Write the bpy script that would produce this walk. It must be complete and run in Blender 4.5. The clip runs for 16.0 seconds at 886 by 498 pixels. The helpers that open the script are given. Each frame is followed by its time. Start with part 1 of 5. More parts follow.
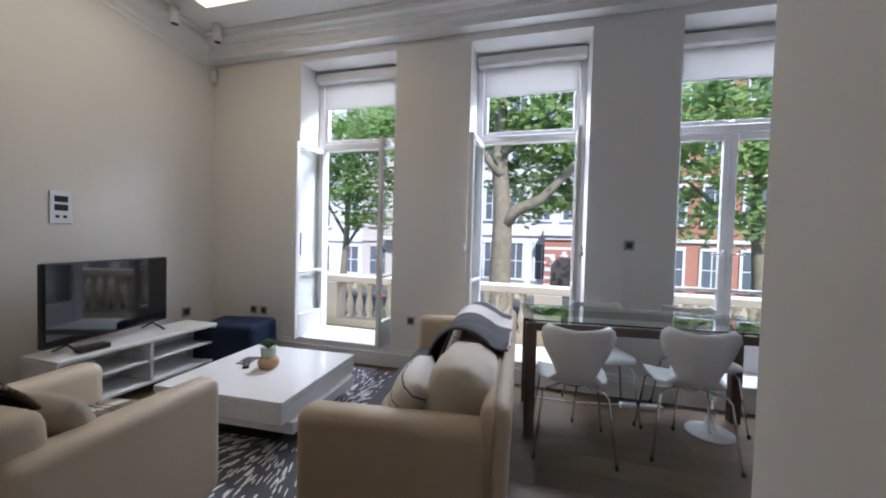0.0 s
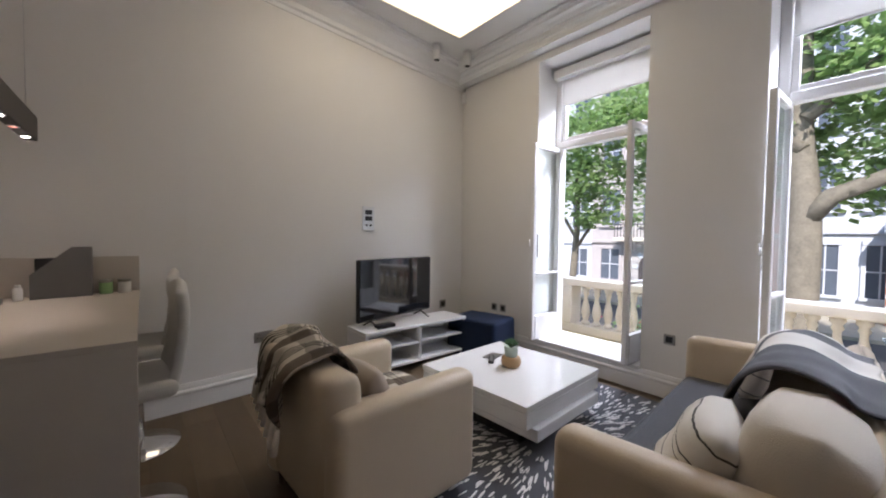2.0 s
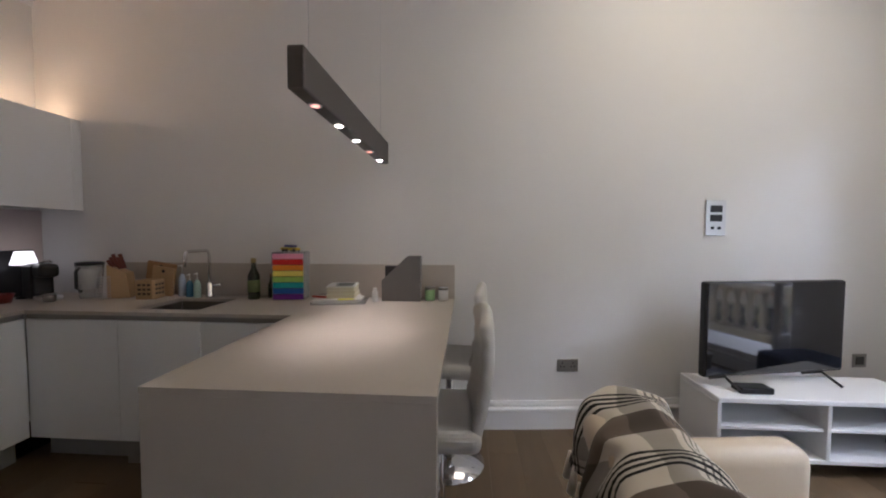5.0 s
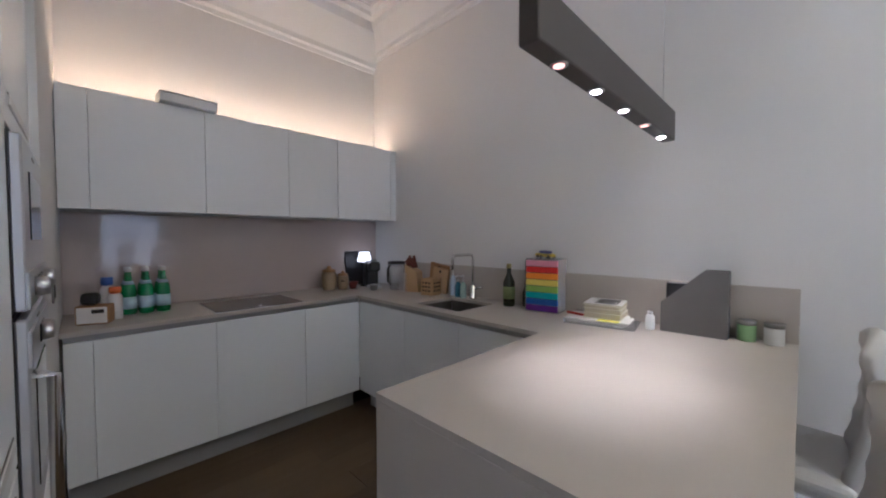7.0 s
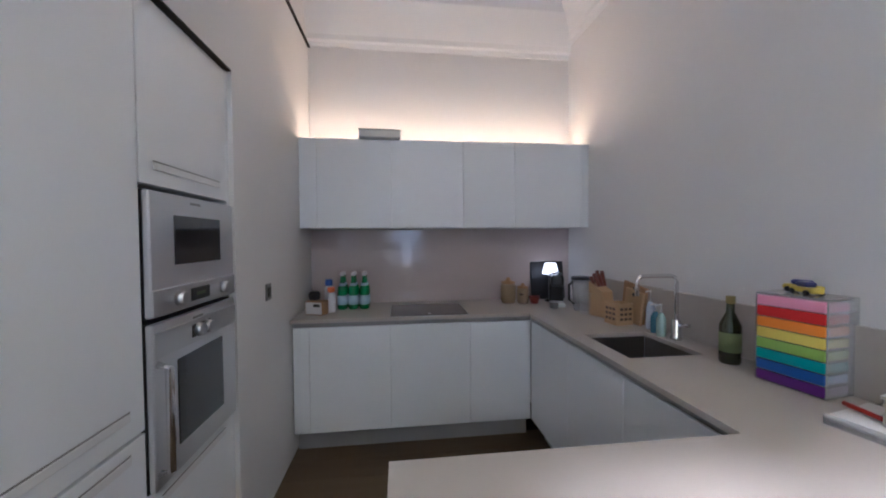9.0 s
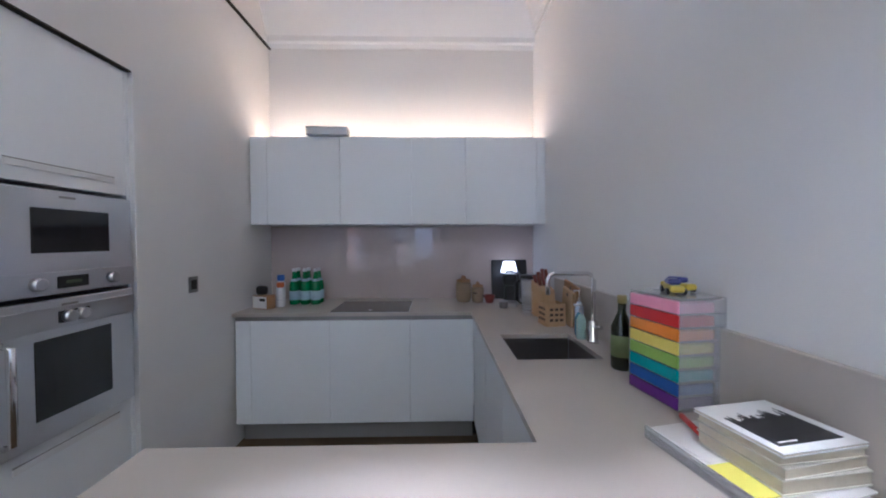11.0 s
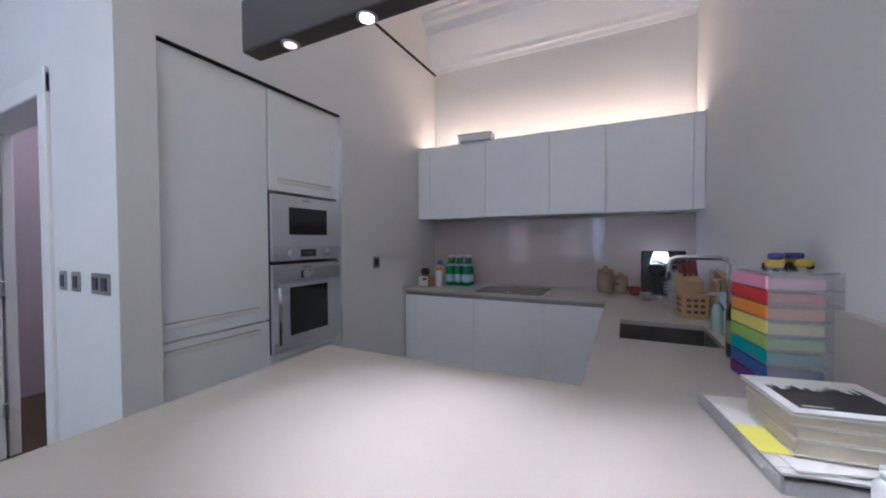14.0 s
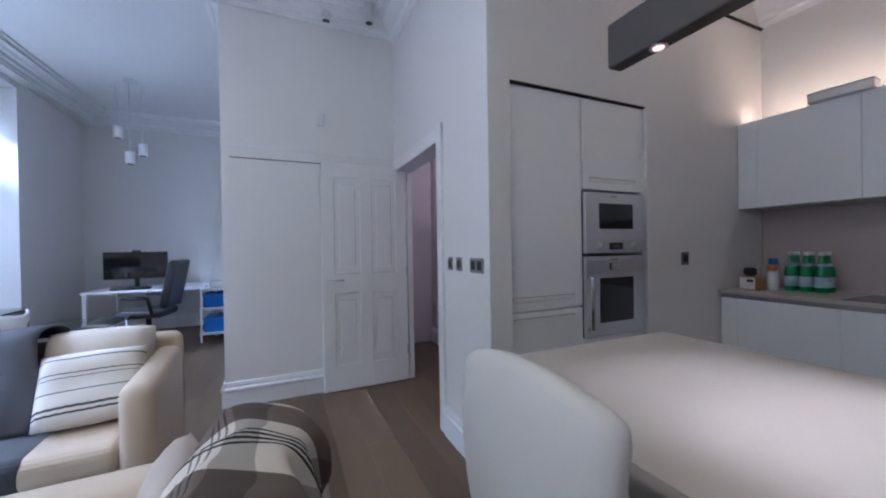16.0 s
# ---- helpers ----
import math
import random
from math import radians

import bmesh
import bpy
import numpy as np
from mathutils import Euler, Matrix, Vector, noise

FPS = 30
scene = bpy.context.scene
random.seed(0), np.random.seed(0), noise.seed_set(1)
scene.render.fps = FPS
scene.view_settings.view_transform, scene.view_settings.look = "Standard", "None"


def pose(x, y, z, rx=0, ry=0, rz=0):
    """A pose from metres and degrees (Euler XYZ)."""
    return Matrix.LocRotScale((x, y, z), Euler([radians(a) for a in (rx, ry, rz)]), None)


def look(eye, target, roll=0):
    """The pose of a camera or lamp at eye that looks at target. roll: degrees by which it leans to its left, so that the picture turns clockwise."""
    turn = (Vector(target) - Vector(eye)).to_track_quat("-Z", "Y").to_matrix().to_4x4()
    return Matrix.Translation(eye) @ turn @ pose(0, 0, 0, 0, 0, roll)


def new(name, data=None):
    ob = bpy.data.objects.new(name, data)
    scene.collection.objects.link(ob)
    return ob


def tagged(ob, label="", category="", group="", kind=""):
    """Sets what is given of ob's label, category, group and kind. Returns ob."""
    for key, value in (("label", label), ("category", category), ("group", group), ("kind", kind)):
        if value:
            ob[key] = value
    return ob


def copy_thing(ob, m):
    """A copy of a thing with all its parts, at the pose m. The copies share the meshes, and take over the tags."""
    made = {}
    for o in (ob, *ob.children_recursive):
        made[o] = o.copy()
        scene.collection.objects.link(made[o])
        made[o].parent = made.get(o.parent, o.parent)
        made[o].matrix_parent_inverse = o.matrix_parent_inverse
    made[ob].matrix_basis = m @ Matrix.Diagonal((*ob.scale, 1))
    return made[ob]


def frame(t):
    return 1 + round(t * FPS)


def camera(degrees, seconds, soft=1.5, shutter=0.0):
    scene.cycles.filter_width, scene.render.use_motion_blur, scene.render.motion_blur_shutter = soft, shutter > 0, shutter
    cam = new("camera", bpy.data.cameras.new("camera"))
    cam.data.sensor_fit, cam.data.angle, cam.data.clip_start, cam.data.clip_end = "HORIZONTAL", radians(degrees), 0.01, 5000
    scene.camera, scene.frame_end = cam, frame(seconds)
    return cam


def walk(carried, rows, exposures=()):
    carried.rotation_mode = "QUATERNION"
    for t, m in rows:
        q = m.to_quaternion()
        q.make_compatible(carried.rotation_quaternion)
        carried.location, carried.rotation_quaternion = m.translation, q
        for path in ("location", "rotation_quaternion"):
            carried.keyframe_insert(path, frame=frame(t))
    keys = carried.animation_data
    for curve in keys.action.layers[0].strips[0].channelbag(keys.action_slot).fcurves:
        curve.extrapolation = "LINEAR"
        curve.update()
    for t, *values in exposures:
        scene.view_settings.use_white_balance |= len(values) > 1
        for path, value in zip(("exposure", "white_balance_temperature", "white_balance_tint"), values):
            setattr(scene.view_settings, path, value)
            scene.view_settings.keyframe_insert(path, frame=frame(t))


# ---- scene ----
cam = camera(101.6, 16.0, soft=2.0)
PATH = [
    (0, (-0.178, 0.154, 1.326), (-0.712, 2.08, 1.269), 1.5),
    (0.5, (-0.234, 0.189, 1.309), (-1.093, 1.993, 1.241), 1.3),
    (1, (-0.264, 0.232, 1.303), (-1.424, 1.86, 1.232), 0.9),
    (1.5, (-0.322, 0.229, 1.284), (-1.689, 1.688, 1.224), 0.8),
    (2, (-0.375, 0.244, 1.312), (-1.912, 1.523, 1.243), 0.7),
    (2.5, (-0.466, 0.256, 1.336), (-2.138, 1.352, 1.264), 0.6),
    (3, (-0.577, 0.284, 1.351), (-2.363, 1.181, 1.277), 0.6),
    (3.5, (-0.729, 0.288, 1.362), (-2.6, 0.99, 1.287), 0.6),
    (6, (-1.292, 0.31, 1.372), (-3.124, -0.49, 1.298), 0.0),
    (6.5, (-1.383, 0.243, 1.362), (-3.038, -0.878, 1.298), 0.0),
    (7, (-1.481, 0.226, 1.375), (-2.898, -1.184, 1.311), -0.1),
    (7.5, (-1.594, 0.228, 1.415), (-2.703, -1.435, 1.347), 0.2),
    (8, (-1.759, 0.221, 1.467), (-2.505, -1.633, 1.387), 0.0),
    (10.5, (-2.621, 0.176, 1.407), (-2.655, -1.823, 1.361), -0.3),
    (11, (-2.775, 0.205, 1.41), (-2.818, -1.794, 1.363), -0.2),
    (11.5, (-2.93, 0.235, 1.431), (-2.965, -1.764, 1.384), -0.2),
    (12, (-3.09, 0.218, 1.43), (-3.098, -1.782, 1.378), -0.2),
    (12.5, (-3.159, 0.203, 1.432), (-3.084, -1.795, 1.378), -0.2),
    (13, (-3.184, 0.247, 1.41), (-2.89, -1.731, 1.36), -0.2),
    (13.5, (-3.152, 0.326, 1.36), (-2.561, -1.584, 1.314), -0.3),
    (14, (-3.125, 0.416, 1.329), (-2.231, -1.373, 1.285), -0.3),
    (14.5, (-3.063, 0.523, 1.33), (-1.911, -1.111, 1.282), -0.2),
    (15, (-3.101, 0.606, 1.32), (-1.659, -0.779, 1.277), -0.7),
    (15.5, (-3.071, 0.659, 1.275), (-1.41, -0.455, 1.262), -1.0),
    (16, (-3.058, 0.736, 1.274), (-1.227, -0.07, 1.262), -0.9),
]
WB = [(0, 1.03, 5850, 18), (1.5, 1.16, 6120, 20), (3.5, 1.18, 6150, 21), (6, 2.08, 5330, 19), (8, 2.2, 5070, 18), (10.5, 2.5, 4720, 18), (13, 2.44, 4700, 18), (14.5, 2.2, 4820, 20), (16, 1.94, 4780, 20)]
walk(cam, [(t, look(eye, target, roll)) for t, eye, target, roll in PATH], WB)

# ---- world and light ----
world = bpy.data.worlds.new("sky")
scene.world = world
world.use_nodes = True
wn = world.node_tree.nodes
sky = wn.new("ShaderNodeTexSky")
sky.sky_type, sky.sun_disc = "NISHITA", False
sky.sun_elevation, sky.sun_rotation = radians(50), radians(35)
wn["Background"].inputs[1].default_value = 0.15
world.node_tree.links.new(sky.outputs[0], wn["Background"].inputs[0])
sun = new("sun", bpy.data.lights.new("sun", "SUN"))
sun.data.energy, sun.data.angle, sun.data.color = 3.6, radians(0.5), (1.0, 0.95, 0.86)
sun.matrix_world = look((14, -20, 30), (0, 8, 0))

# fill lamps added above the terrace, standing in for skylight through each tall window
for sx, sw, power in ((-2.2, 1.1, 126), (-0.35, 1.1, 106), (1.4, 1.1, 56), (2.5, 0.7, 96)):
    win_fill = new("window_fill", bpy.data.lights.new("window_fill", "AREA"))
    win_fill.data.shape, win_fill.data.size, win_fill.data.size_y = "RECTANGLE", sw, 1.0
    win_fill.data.energy, win_fill.data.color = power, (0.87, 0.93, 1.0)
    win_fill.matrix_world = look((sx, 5.0, 4.0), (sx * 0.9 - 0.2, 1.6, 2.5))

CEIL, WY, WX, KB = 3.47, 3.56, -3.61, -2.87   # ceiling, window wall, party wall, kitchen back wall
SWY, KX, CLX, CLY = -0.26, -1.41, 0.33, 1.19  # switch wall, tall unit face, closet face and its end
FARX, FARS = 4.3, 1.0                          # study end wall
CORN = -3.97                                   # party wall's corner at the windows
WPTS = [(WX, KB), (WX, 0.2), (-3.622, 0.5), (-3.655, 0.9), (-3.71, 1.4), (CORN, WY)]  # party wall, gently bowed


# ---- materials ----
def surf(name, col, rough=0.5, var=0.06, scale=3.0, bump=0.03, bscale=120.0, metal=0.0, coat=0.0, trans=0.0, emit=0.0, ior=1.45, sheen=0.0, rand=0.0):
    m = bpy.data.materials.new(name)
    m.use_nodes = True
    n, l = m.node_tree.nodes, m.node_tree.links
    b = n["Principled BSDF"]
    b.inputs["Roughness"].default_value = rough
    b.inputs["Metallic"].default_value = metal
    b.inputs["Coat Weight"].default_value = coat
    b.inputs["Transmission Weight"].default_value = trans
    b.inputs["IOR"].default_value = ior
    b.inputs["Sheen Weight"].default_value = sheen
    tc = n.new("ShaderNodeTexCoord")
    big = n.new("ShaderNodeTexNoise")
    big.inputs["Scale"].default_value, big.inputs["Detail"].default_value = scale, 5
    l.new(tc.outputs["Object"], big.inputs["Vector"])
    fine = n.new("ShaderNodeTexNoise")
    fine.inputs["Scale"].default_value, fine.inputs["Detail"].default_value = bscale, 3
    l.new(tc.outputs["Object"], fine.inputs["Vector"])
    mix = n.new("ShaderNodeMix")
    mix.data_type = "RGBA"
    mix.inputs[6].default_value = (*[max(0, c * (1 - var)) for c in col], 1)
    mix.inputs[7].default_value = (*[min(1, c * (1 + var)) for c in col], 1)
    add = n.new("ShaderNodeMath")
    add.operation = "MULTIPLY_ADD"
    add.inputs[1].default_value = 0.35
    l.new(fine.outputs[0], add.inputs[0])
    half = n.new("ShaderNodeMath")
    half.operation = "MULTIPLY"
    half.inputs[1].default_value = 0.65
    l.new(big.outputs[0], half.inputs[0])
    l.new(half.outputs[0], add.inputs[2])
    out = add.outputs[0]
    if rand:
        oi = n.new("ShaderNodeObjectInfo")
        ra = n.new("ShaderNodeMath")
        ra.operation = "MULTIPLY_ADD"
        ra.inputs[1].default_value = rand
        l.new(oi.outputs["Random"], ra.inputs[0])
        l.new(out, ra.inputs[2])
        out = ra.outputs[0]
    l.new(out, mix.inputs[0])
    l.new(mix.outputs[2], b.inputs["Base Color"])
    if bump:
        bp = n.new("ShaderNodeBump")
        bp.inputs["Strength"].default_value, bp.inputs["Distance"].default_value = bump, 0.004
        l.new(fine.outputs[0], bp.inputs["Height"])
        l.new(bp.outputs[0], b.inputs["Normal"])
    if emit:
        b.inputs["Emission Color"].default_value = (*col, 1)
        b.inputs["Emission Strength"].default_value = emit
    return m


def banded(name, cols, freq, axis="X", rough=0.9, stops=None, zig=0.0):
    """Fabric with woven stripes along one object axis."""
    m = surf(name, cols[0], rough, bump=0.25, bscale=260)
    n, l = m.node_tree.nodes, m.node_tree.links
    b = n["Principled BSDF"]
    tc = n.new("ShaderNodeTexCoord")
    sep = n.new("ShaderNodeSeparateXYZ")
    l.new(tc.outputs["Object"], sep.inputs[0])
    mul = n.new("ShaderNodeMath")
    mul.operation = "MULTIPLY"
    mul.inputs[1].default_value = freq
    l.new(sep.outputs[axis], mul.inputs[0])
    src = mul.outputs[0]
    if zig:
        pp = n.new("ShaderNodeMath")
        pp.operation = "PINGPONG"
        pp.inputs[1].default_value = 0.018
        l.new(sep.outputs["X"], pp.inputs[0])
        ad = n.new("ShaderNodeMath")
        ad.operation = "MULTIPLY_ADD"
        ad.inputs[1].default_value = zig
        l.new(pp.outputs[0], ad.inputs[0])
        l.new(src, ad.inputs[2])
        src = ad.outputs[0]
    fr = n.new("ShaderNodeMath")
    fr.operation = "FRACT"
    l.new(src, fr.inputs[0])
    ramp = n.new("ShaderNodeValToRGB")
    ramp.color_ramp.interpolation = "CONSTANT"
    stops = stops or [i / len(cols) for i in range(len(cols))]
    for i, (c, s) in enumerate(zip(cols, stops)):
        e = ramp.color_ramp.elements[i] if i < 2 else ramp.color_ramp.elements.new(s)
        e.position, e.color = s, (*c, 1)
    l.new(fr.outputs[0], ramp.inputs[0])
    l.new(ramp.outputs[0], b.inputs["Base Color"])
    return m


def plaid(m, freq):
    """Cross stripes over a banded weave, across its length."""
    n, l = m.node_tree.nodes, m.node_tree.links
    b = n["Principled BSDF"]
    src = b.inputs["Base Color"].links[0].from_socket
    tc = n.new("ShaderNodeTexCoord")
    sep = n.new("ShaderNodeSeparateXYZ")
    l.new(tc.outputs["Object"], sep.inputs[0])
    sub = n.new("ShaderNodeMath")
    sub.operation = "SUBTRACT"
    l.new(sep.outputs["Y"], sub.inputs[0])
    l.new(sep.outputs["Z"], sub.inputs[1])
    mul = n.new("ShaderNodeMath")
    mul.operation = "MULTIPLY"
    mul.inputs[1].default_value = freq
    l.new(sub.outputs[0], mul.inputs[0])
    fr = n.new("ShaderNodeMath")
    fr.operation = "FRACT"
    l.new(mul.outputs[0], fr.inputs[0])
    ramp = n.new("ShaderNodeValToRGB")
    ramp.color_ramp.interpolation = "CONSTANT"
    for i, (s, c) in enumerate(((0, 1.0), (0.3, 0.55), (0.52, 1.0), (0.60, 0.3), (0.63, 1.0), (0.69, 0.3), (0.72, 1.0), (0.78, 0.3), (0.81, 1.0))):
        e = ramp.color_ramp.elements[i] if i < 2 else ramp.color_ramp.elements.new(s)
        e.position, e.color = s, (c, c * 0.95, c * 0.9, 1)
    l.new(fr.outputs[0], ramp.inputs[0])
    mx = n.new("ShaderNodeMix")
    mx.data_type, mx.blend_type = "RGBA", "MULTIPLY"
    mx.inputs[0].default_value = 1.0
    l.new(src, mx.inputs[6])
    l.new(ramp.outputs[0], mx.inputs[7])
    l.new(mx.outputs[2], b.inputs["Base Color"])
    return m


PAINT = surf("wall_paint", (0.76, 0.745, 0.73), 0.75, 0.03, 1.2, 0.08, 160)
CEILP = surf("ceiling_paint", (0.83, 0.83, 0.83), 0.8, 0.02, 1.0, 0.05, 150)
TRIM = surf("trim_gloss_paint", (0.78, 0.77, 0.76), 0.4, 0.03, 2.0, 0.03, 90)
HALLP = surf("hall_paint", (0.55, 0.48, 0.48), 0.7, 0.04)
LACQ = surf("white_lacquer_unit", (0.85, 0.86, 0.87), 0.35, 0.02, 2.0, 0.02, 70)
GLOSSW = surf("white_gloss", (0.80, 0.80, 0.80), 0.08, 0.02, 2.0, 0.0, 60, coat=0.6)
STONE = surf("quartz_worktop", (0.50, 0.45, 0.40), 0.32, 0.06, 9.0, 0.03, 420)
SPLASH = surf("glass_splashback", (0.52, 0.44, 0.41), 0.07, 0.03, 2.0, 0.0, 60, coat=0.5)
OAK = surf("oak_floor", (0.092, 0.061, 0.032), 0.52, 0.35, 2.5, 0.12, 60, rand=0.5)
n_, l_ = OAK.node_tree.nodes, OAK.node_tree.links
mp_ = n_.new("ShaderNodeMapping")
mp_.inputs["Scale"].default_value = (0.6, 7.0, 1.0)
tc_ = n_.new("ShaderNodeTexCoord")
l_.new(tc_.outputs["Object"], mp_.inputs[0])
for nd in n_:
    if nd.bl_idname == "ShaderNodeTexNoise":
        l_.new(mp_.outputs[0], nd.inputs["Vector"])
GAP = surf("dark_joint", (0.03, 0.025, 0.02), 0.9)
LEATHER = surf("cream_leather", (0.54, 0.44, 0.32), 0.45, 0.06, 4.0, 0.12, 180, sheen=0.1)
CREAM = surf("cream_fabric", (0.63, 0.56, 0.47), 0.9, 0.08, 5.0, 0.3, 260, sheen=0.3)
CHAR = surf("charcoal_cover", (0.055, 0.058, 0.068), 0.9, 0.15, 5.0, 0.3, 260, sheen=0.2)
GREYB = surf("grey_throw_band", (0.12, 0.12, 0.13), 0.9, 0.15, 5.0, 0.3, 260)
NAVY = surf("navy_cloth", (0.006, 0.018, 0.055), 0.85, 0.25, 4.0, 0.2, 220)
BLACK = surf("black_plastic", (0.015, 0.015, 0.017), 0.35, 0.1)
SCREEN = surf("tv_glass", (0.008, 0.008, 0.010), 0.06, 0.05, bump=0.0, coat=0.5)
STEEL = surf("brushed_steel", (0.62, 0.62, 0.63), 0.28, 0.05, 6.0, 0.04, 300, metal=1.0)
APPL = surf("appliance_steel", (0.66, 0.66, 0.68), 0.3, 0.03, 4.0, 0.02, 300, metal=0.75)
CHROME = surf("chrome", (0.75, 0.75, 0.76), 0.06, 0.02, metal=1.0, bump=0.0)
DARKST = surf("dark_steel_sink", (0.20, 0.18, 0.17), 0.35, 0.08, 6.0, 0.03, 200, metal=0.8)
BRONZE = surf("bronze_lamp_body", (0.085, 0.075, 0.07), 0.45, 0.06, 5.0, 0.03, 200, metal=0.4)
WALNUT = surf("dark_wood_leg", (0.085, 0.055, 0.04), 0.5, 0.3, 5.0, 0.1, 60)
PALEW = surf("pale_wood", (0.52, 0.34, 0.18), 0.5, 0.2, 6.0, 0.08, 60)
MIDW = surf("beech_wood", (0.36, 0.20, 0.09), 0.5, 0.2, 6.0, 0.08, 60)
CLAY = surf("stoneware", (0.30, 0.22, 0.14), 0.5, 0.3, 9.0, 0.1, 50)
GLASS = surf("clear_glass", (0.96, 1.0, 0.98), 0.0, 0.0, bump=0.0, trans=1.0, ior=1.05)
TGLASS = surf("table_glass", (0.80, 0.92, 0.88), 0.0, 0.0, bump=0.0, trans=1.0, ior=1.5)
GREENG = surf("green_bottle_glass", (0.01, 0.22, 0.07), 0.06, 0.1, bump=0.0, coat=0.4)
OLIVEG = surf("dark_oil_bottle", (0.02, 0.025, 0.008), 0.08, 0.1, bump=0.0, coat=0.5)
LABELB = surf("pale_blue_label", (0.45, 0.62, 0.72), 0.6, 0.12, 30.0)
WHITEP = surf("white_plastic", (0.75, 0.75, 0.75), 0.4, 0.03)
PAPER = surf("paper", (0.78, 0.76, 0.74), 0.85, 0.04, 20.0)
CLEARP = surf("clear_plastic", (0.95, 0.95, 0.97), 0.12, 0.05, bump=0.0, trans=0.75, ior=1.15)
MESH = surf("grey_metal_mesh", (0.17, 0.165, 0.16), 0.5, 0.1, 8.0, 0.2, 400, metal=0.5)
SOCK = surf("nickel_plate", (0.30, 0.29, 0.28), 0.35, 0.05, metal=0.8)
BLUEP = surf("blue_plastic", (0.02, 0.13, 0.45), 0.5, 0.1)
BALST = surf("balustrade_stone", (0.62, 0.56, 0.47), 0.85, 0.15, 5.0, 0.3, 60)
STUCCO = surf("white_stucco", (0.54, 0.57, 0.61), 0.8, 0.08, 0.8, 0.1, 20)
REDBR = surf("red_brick", (0.34, 0.16, 0.12), 0.85, 0.2, 3.0, 0.2, 30)
SANDST = surf("brown_sandstone", (0.44, 0.41, 0.40), 0.85, 0.2, 3.0, 0.2, 30)
WINDK = surf("window_dark_glass", (0.10, 0.12, 0.15), 0.1, 0.2, 2.0, 0.0)
ASPH = surf("asphalt", (0.06, 0.06, 0.06), 0.9, 0.2, 2.0, 0.3, 40)
PAVE = surf("paving", (0.34, 0.31, 0.24), 0.9, 0.25, 3.0, 0.2, 40)
MOSS = surf("mossy_terrace", (0.40, 0.33, 0.16), 0.95, 0.4, 6.0, 0.3, 60)
BARK = surf("plane_bark", (0.18, 0.16, 0.12), 0.9, 0.6, 5.0, 0.4, 20)
LEAF = surf("leaf", (0.17, 0.27, 0.11), 0.55, 0.45, 1.3, 0.0, 8)
n_, l_ = LEAF.node_tree.nodes, LEAF.node_tree.links
tl_ = n_.new("ShaderNodeBsdfTranslucent")
tl_.inputs[0].default_value = (0.45, 0.62, 0.25, 1)
ms_ = n_.new("ShaderNodeMixShader")
ms_.inputs[0].default_value = 0.45
l_.new(n_["Principled BSDF"].outputs[0], ms_.inputs[1])
l_.new(tl_.outputs[0], ms_.inputs[2])
l_.new(ms_.outputs[0], n_["Material Output"].inputs[0])
PLANT = surf("succulent", (0.05, 0.13, 0.05), 0.5, 0.3, 20)
BLIND = surf("roller_blind", (0.72, 0.71, 0.70), 0.9, 0.03, 2.0, 0.1, 300)
n_, l_ = BLIND.node_tree.nodes, BLIND.node_tree.links
tl_ = n_.new("ShaderNodeBsdfTranslucent")
tl_.inputs[0].default_value = (0.80, 0.79, 0.77, 1)
ms_ = n_.new("ShaderNodeMixShader")
ms_.inputs[0].default_value = 0.22
l_.new(n_["Principled BSDF"].outputs[0], ms_.inputs[1])
l_.new(tl_.outputs[0], ms_.inputs[2])
l_.new(ms_.outputs[0], n_["Material Output"].inputs[0])
PANEL = surf("light_panel", (1.0, 0.86, 0.56), 0.6, 0.01, bump=0.0, emit=0.85)
LED = surf("warm_led", (1.0, 0.68, 0.38), 0.6, 0.0, bump=0.0, emit=4.9)
BULB = surf("lit_spot", (1.0, 0.90, 0.75), 0.6, 0.0, bump=0.0, emit=12.0)
BULBR = surf("dim_red_spot", (0.75, 0.32, 0.22), 0.5, 0.0, bump=0.0, emit=0.8)
LAMPW = surf("lit_lampshade", (1.0, 0.95, 0.90), 0.6, 0.0, bump=0.0, emit=0.45)
WV, BK = (0.70, 0.66, 0.60), (0.07, 0.065, 0.06)
PATT = banded("stitched_cushion", [WV, BK, WV, BK, WV, BK, WV, BK, WV, BK, WV, BK, WV], 2.4, "Z", stops=[0, 0.13, 0.155, 0.19, 0.215, 0.37, 0.38, 0.52, 0.53, 0.57, 0.58, 0.74, 0.755], zig=0.3)
STRIPE = banded("striped_cushion", [(0.72, 0.68, 0.64), (0.22, 0.22, 0.23), (0.72, 0.68, 0.64)], 9.0, "Z", stops=[0, 0.46, 0.53])
E_CREAM, E_BROWN, E_BLACK = (0.55, 0.52, 0.46), (0.13, 0.105, 0.085), (0.012, 0.012, 0.013)


# ---- helpers ----
def box(x0, x1, y0, y1, z0, z1, bev=0.0, seg=2, bm=None):
    bm = bm or bmesh.new()
    t = bmesh.new()
    bmesh.ops.create_cube(t, size=1)
    for v in t.verts:
        v.co = Vector(((x0 + x1) / 2 + v.co.x * (x1 - x0), (y0 + y1) / 2 + v.co.y * (y1 - y0), (z0 + z1) / 2 + v.co.z * (z1 - z0)))
    if bev:
        bmesh.ops.bevel(t, geom=t.edges[:], offset=bev, segments=seg, affect="EDGES", profile=0.5)
    me = bpy.data.meshes.new("tmp")
    t.to_mesh(me)
    t.free()
    bm.from_mesh(me)
    bpy.data.meshes.remove(me)
    return bm


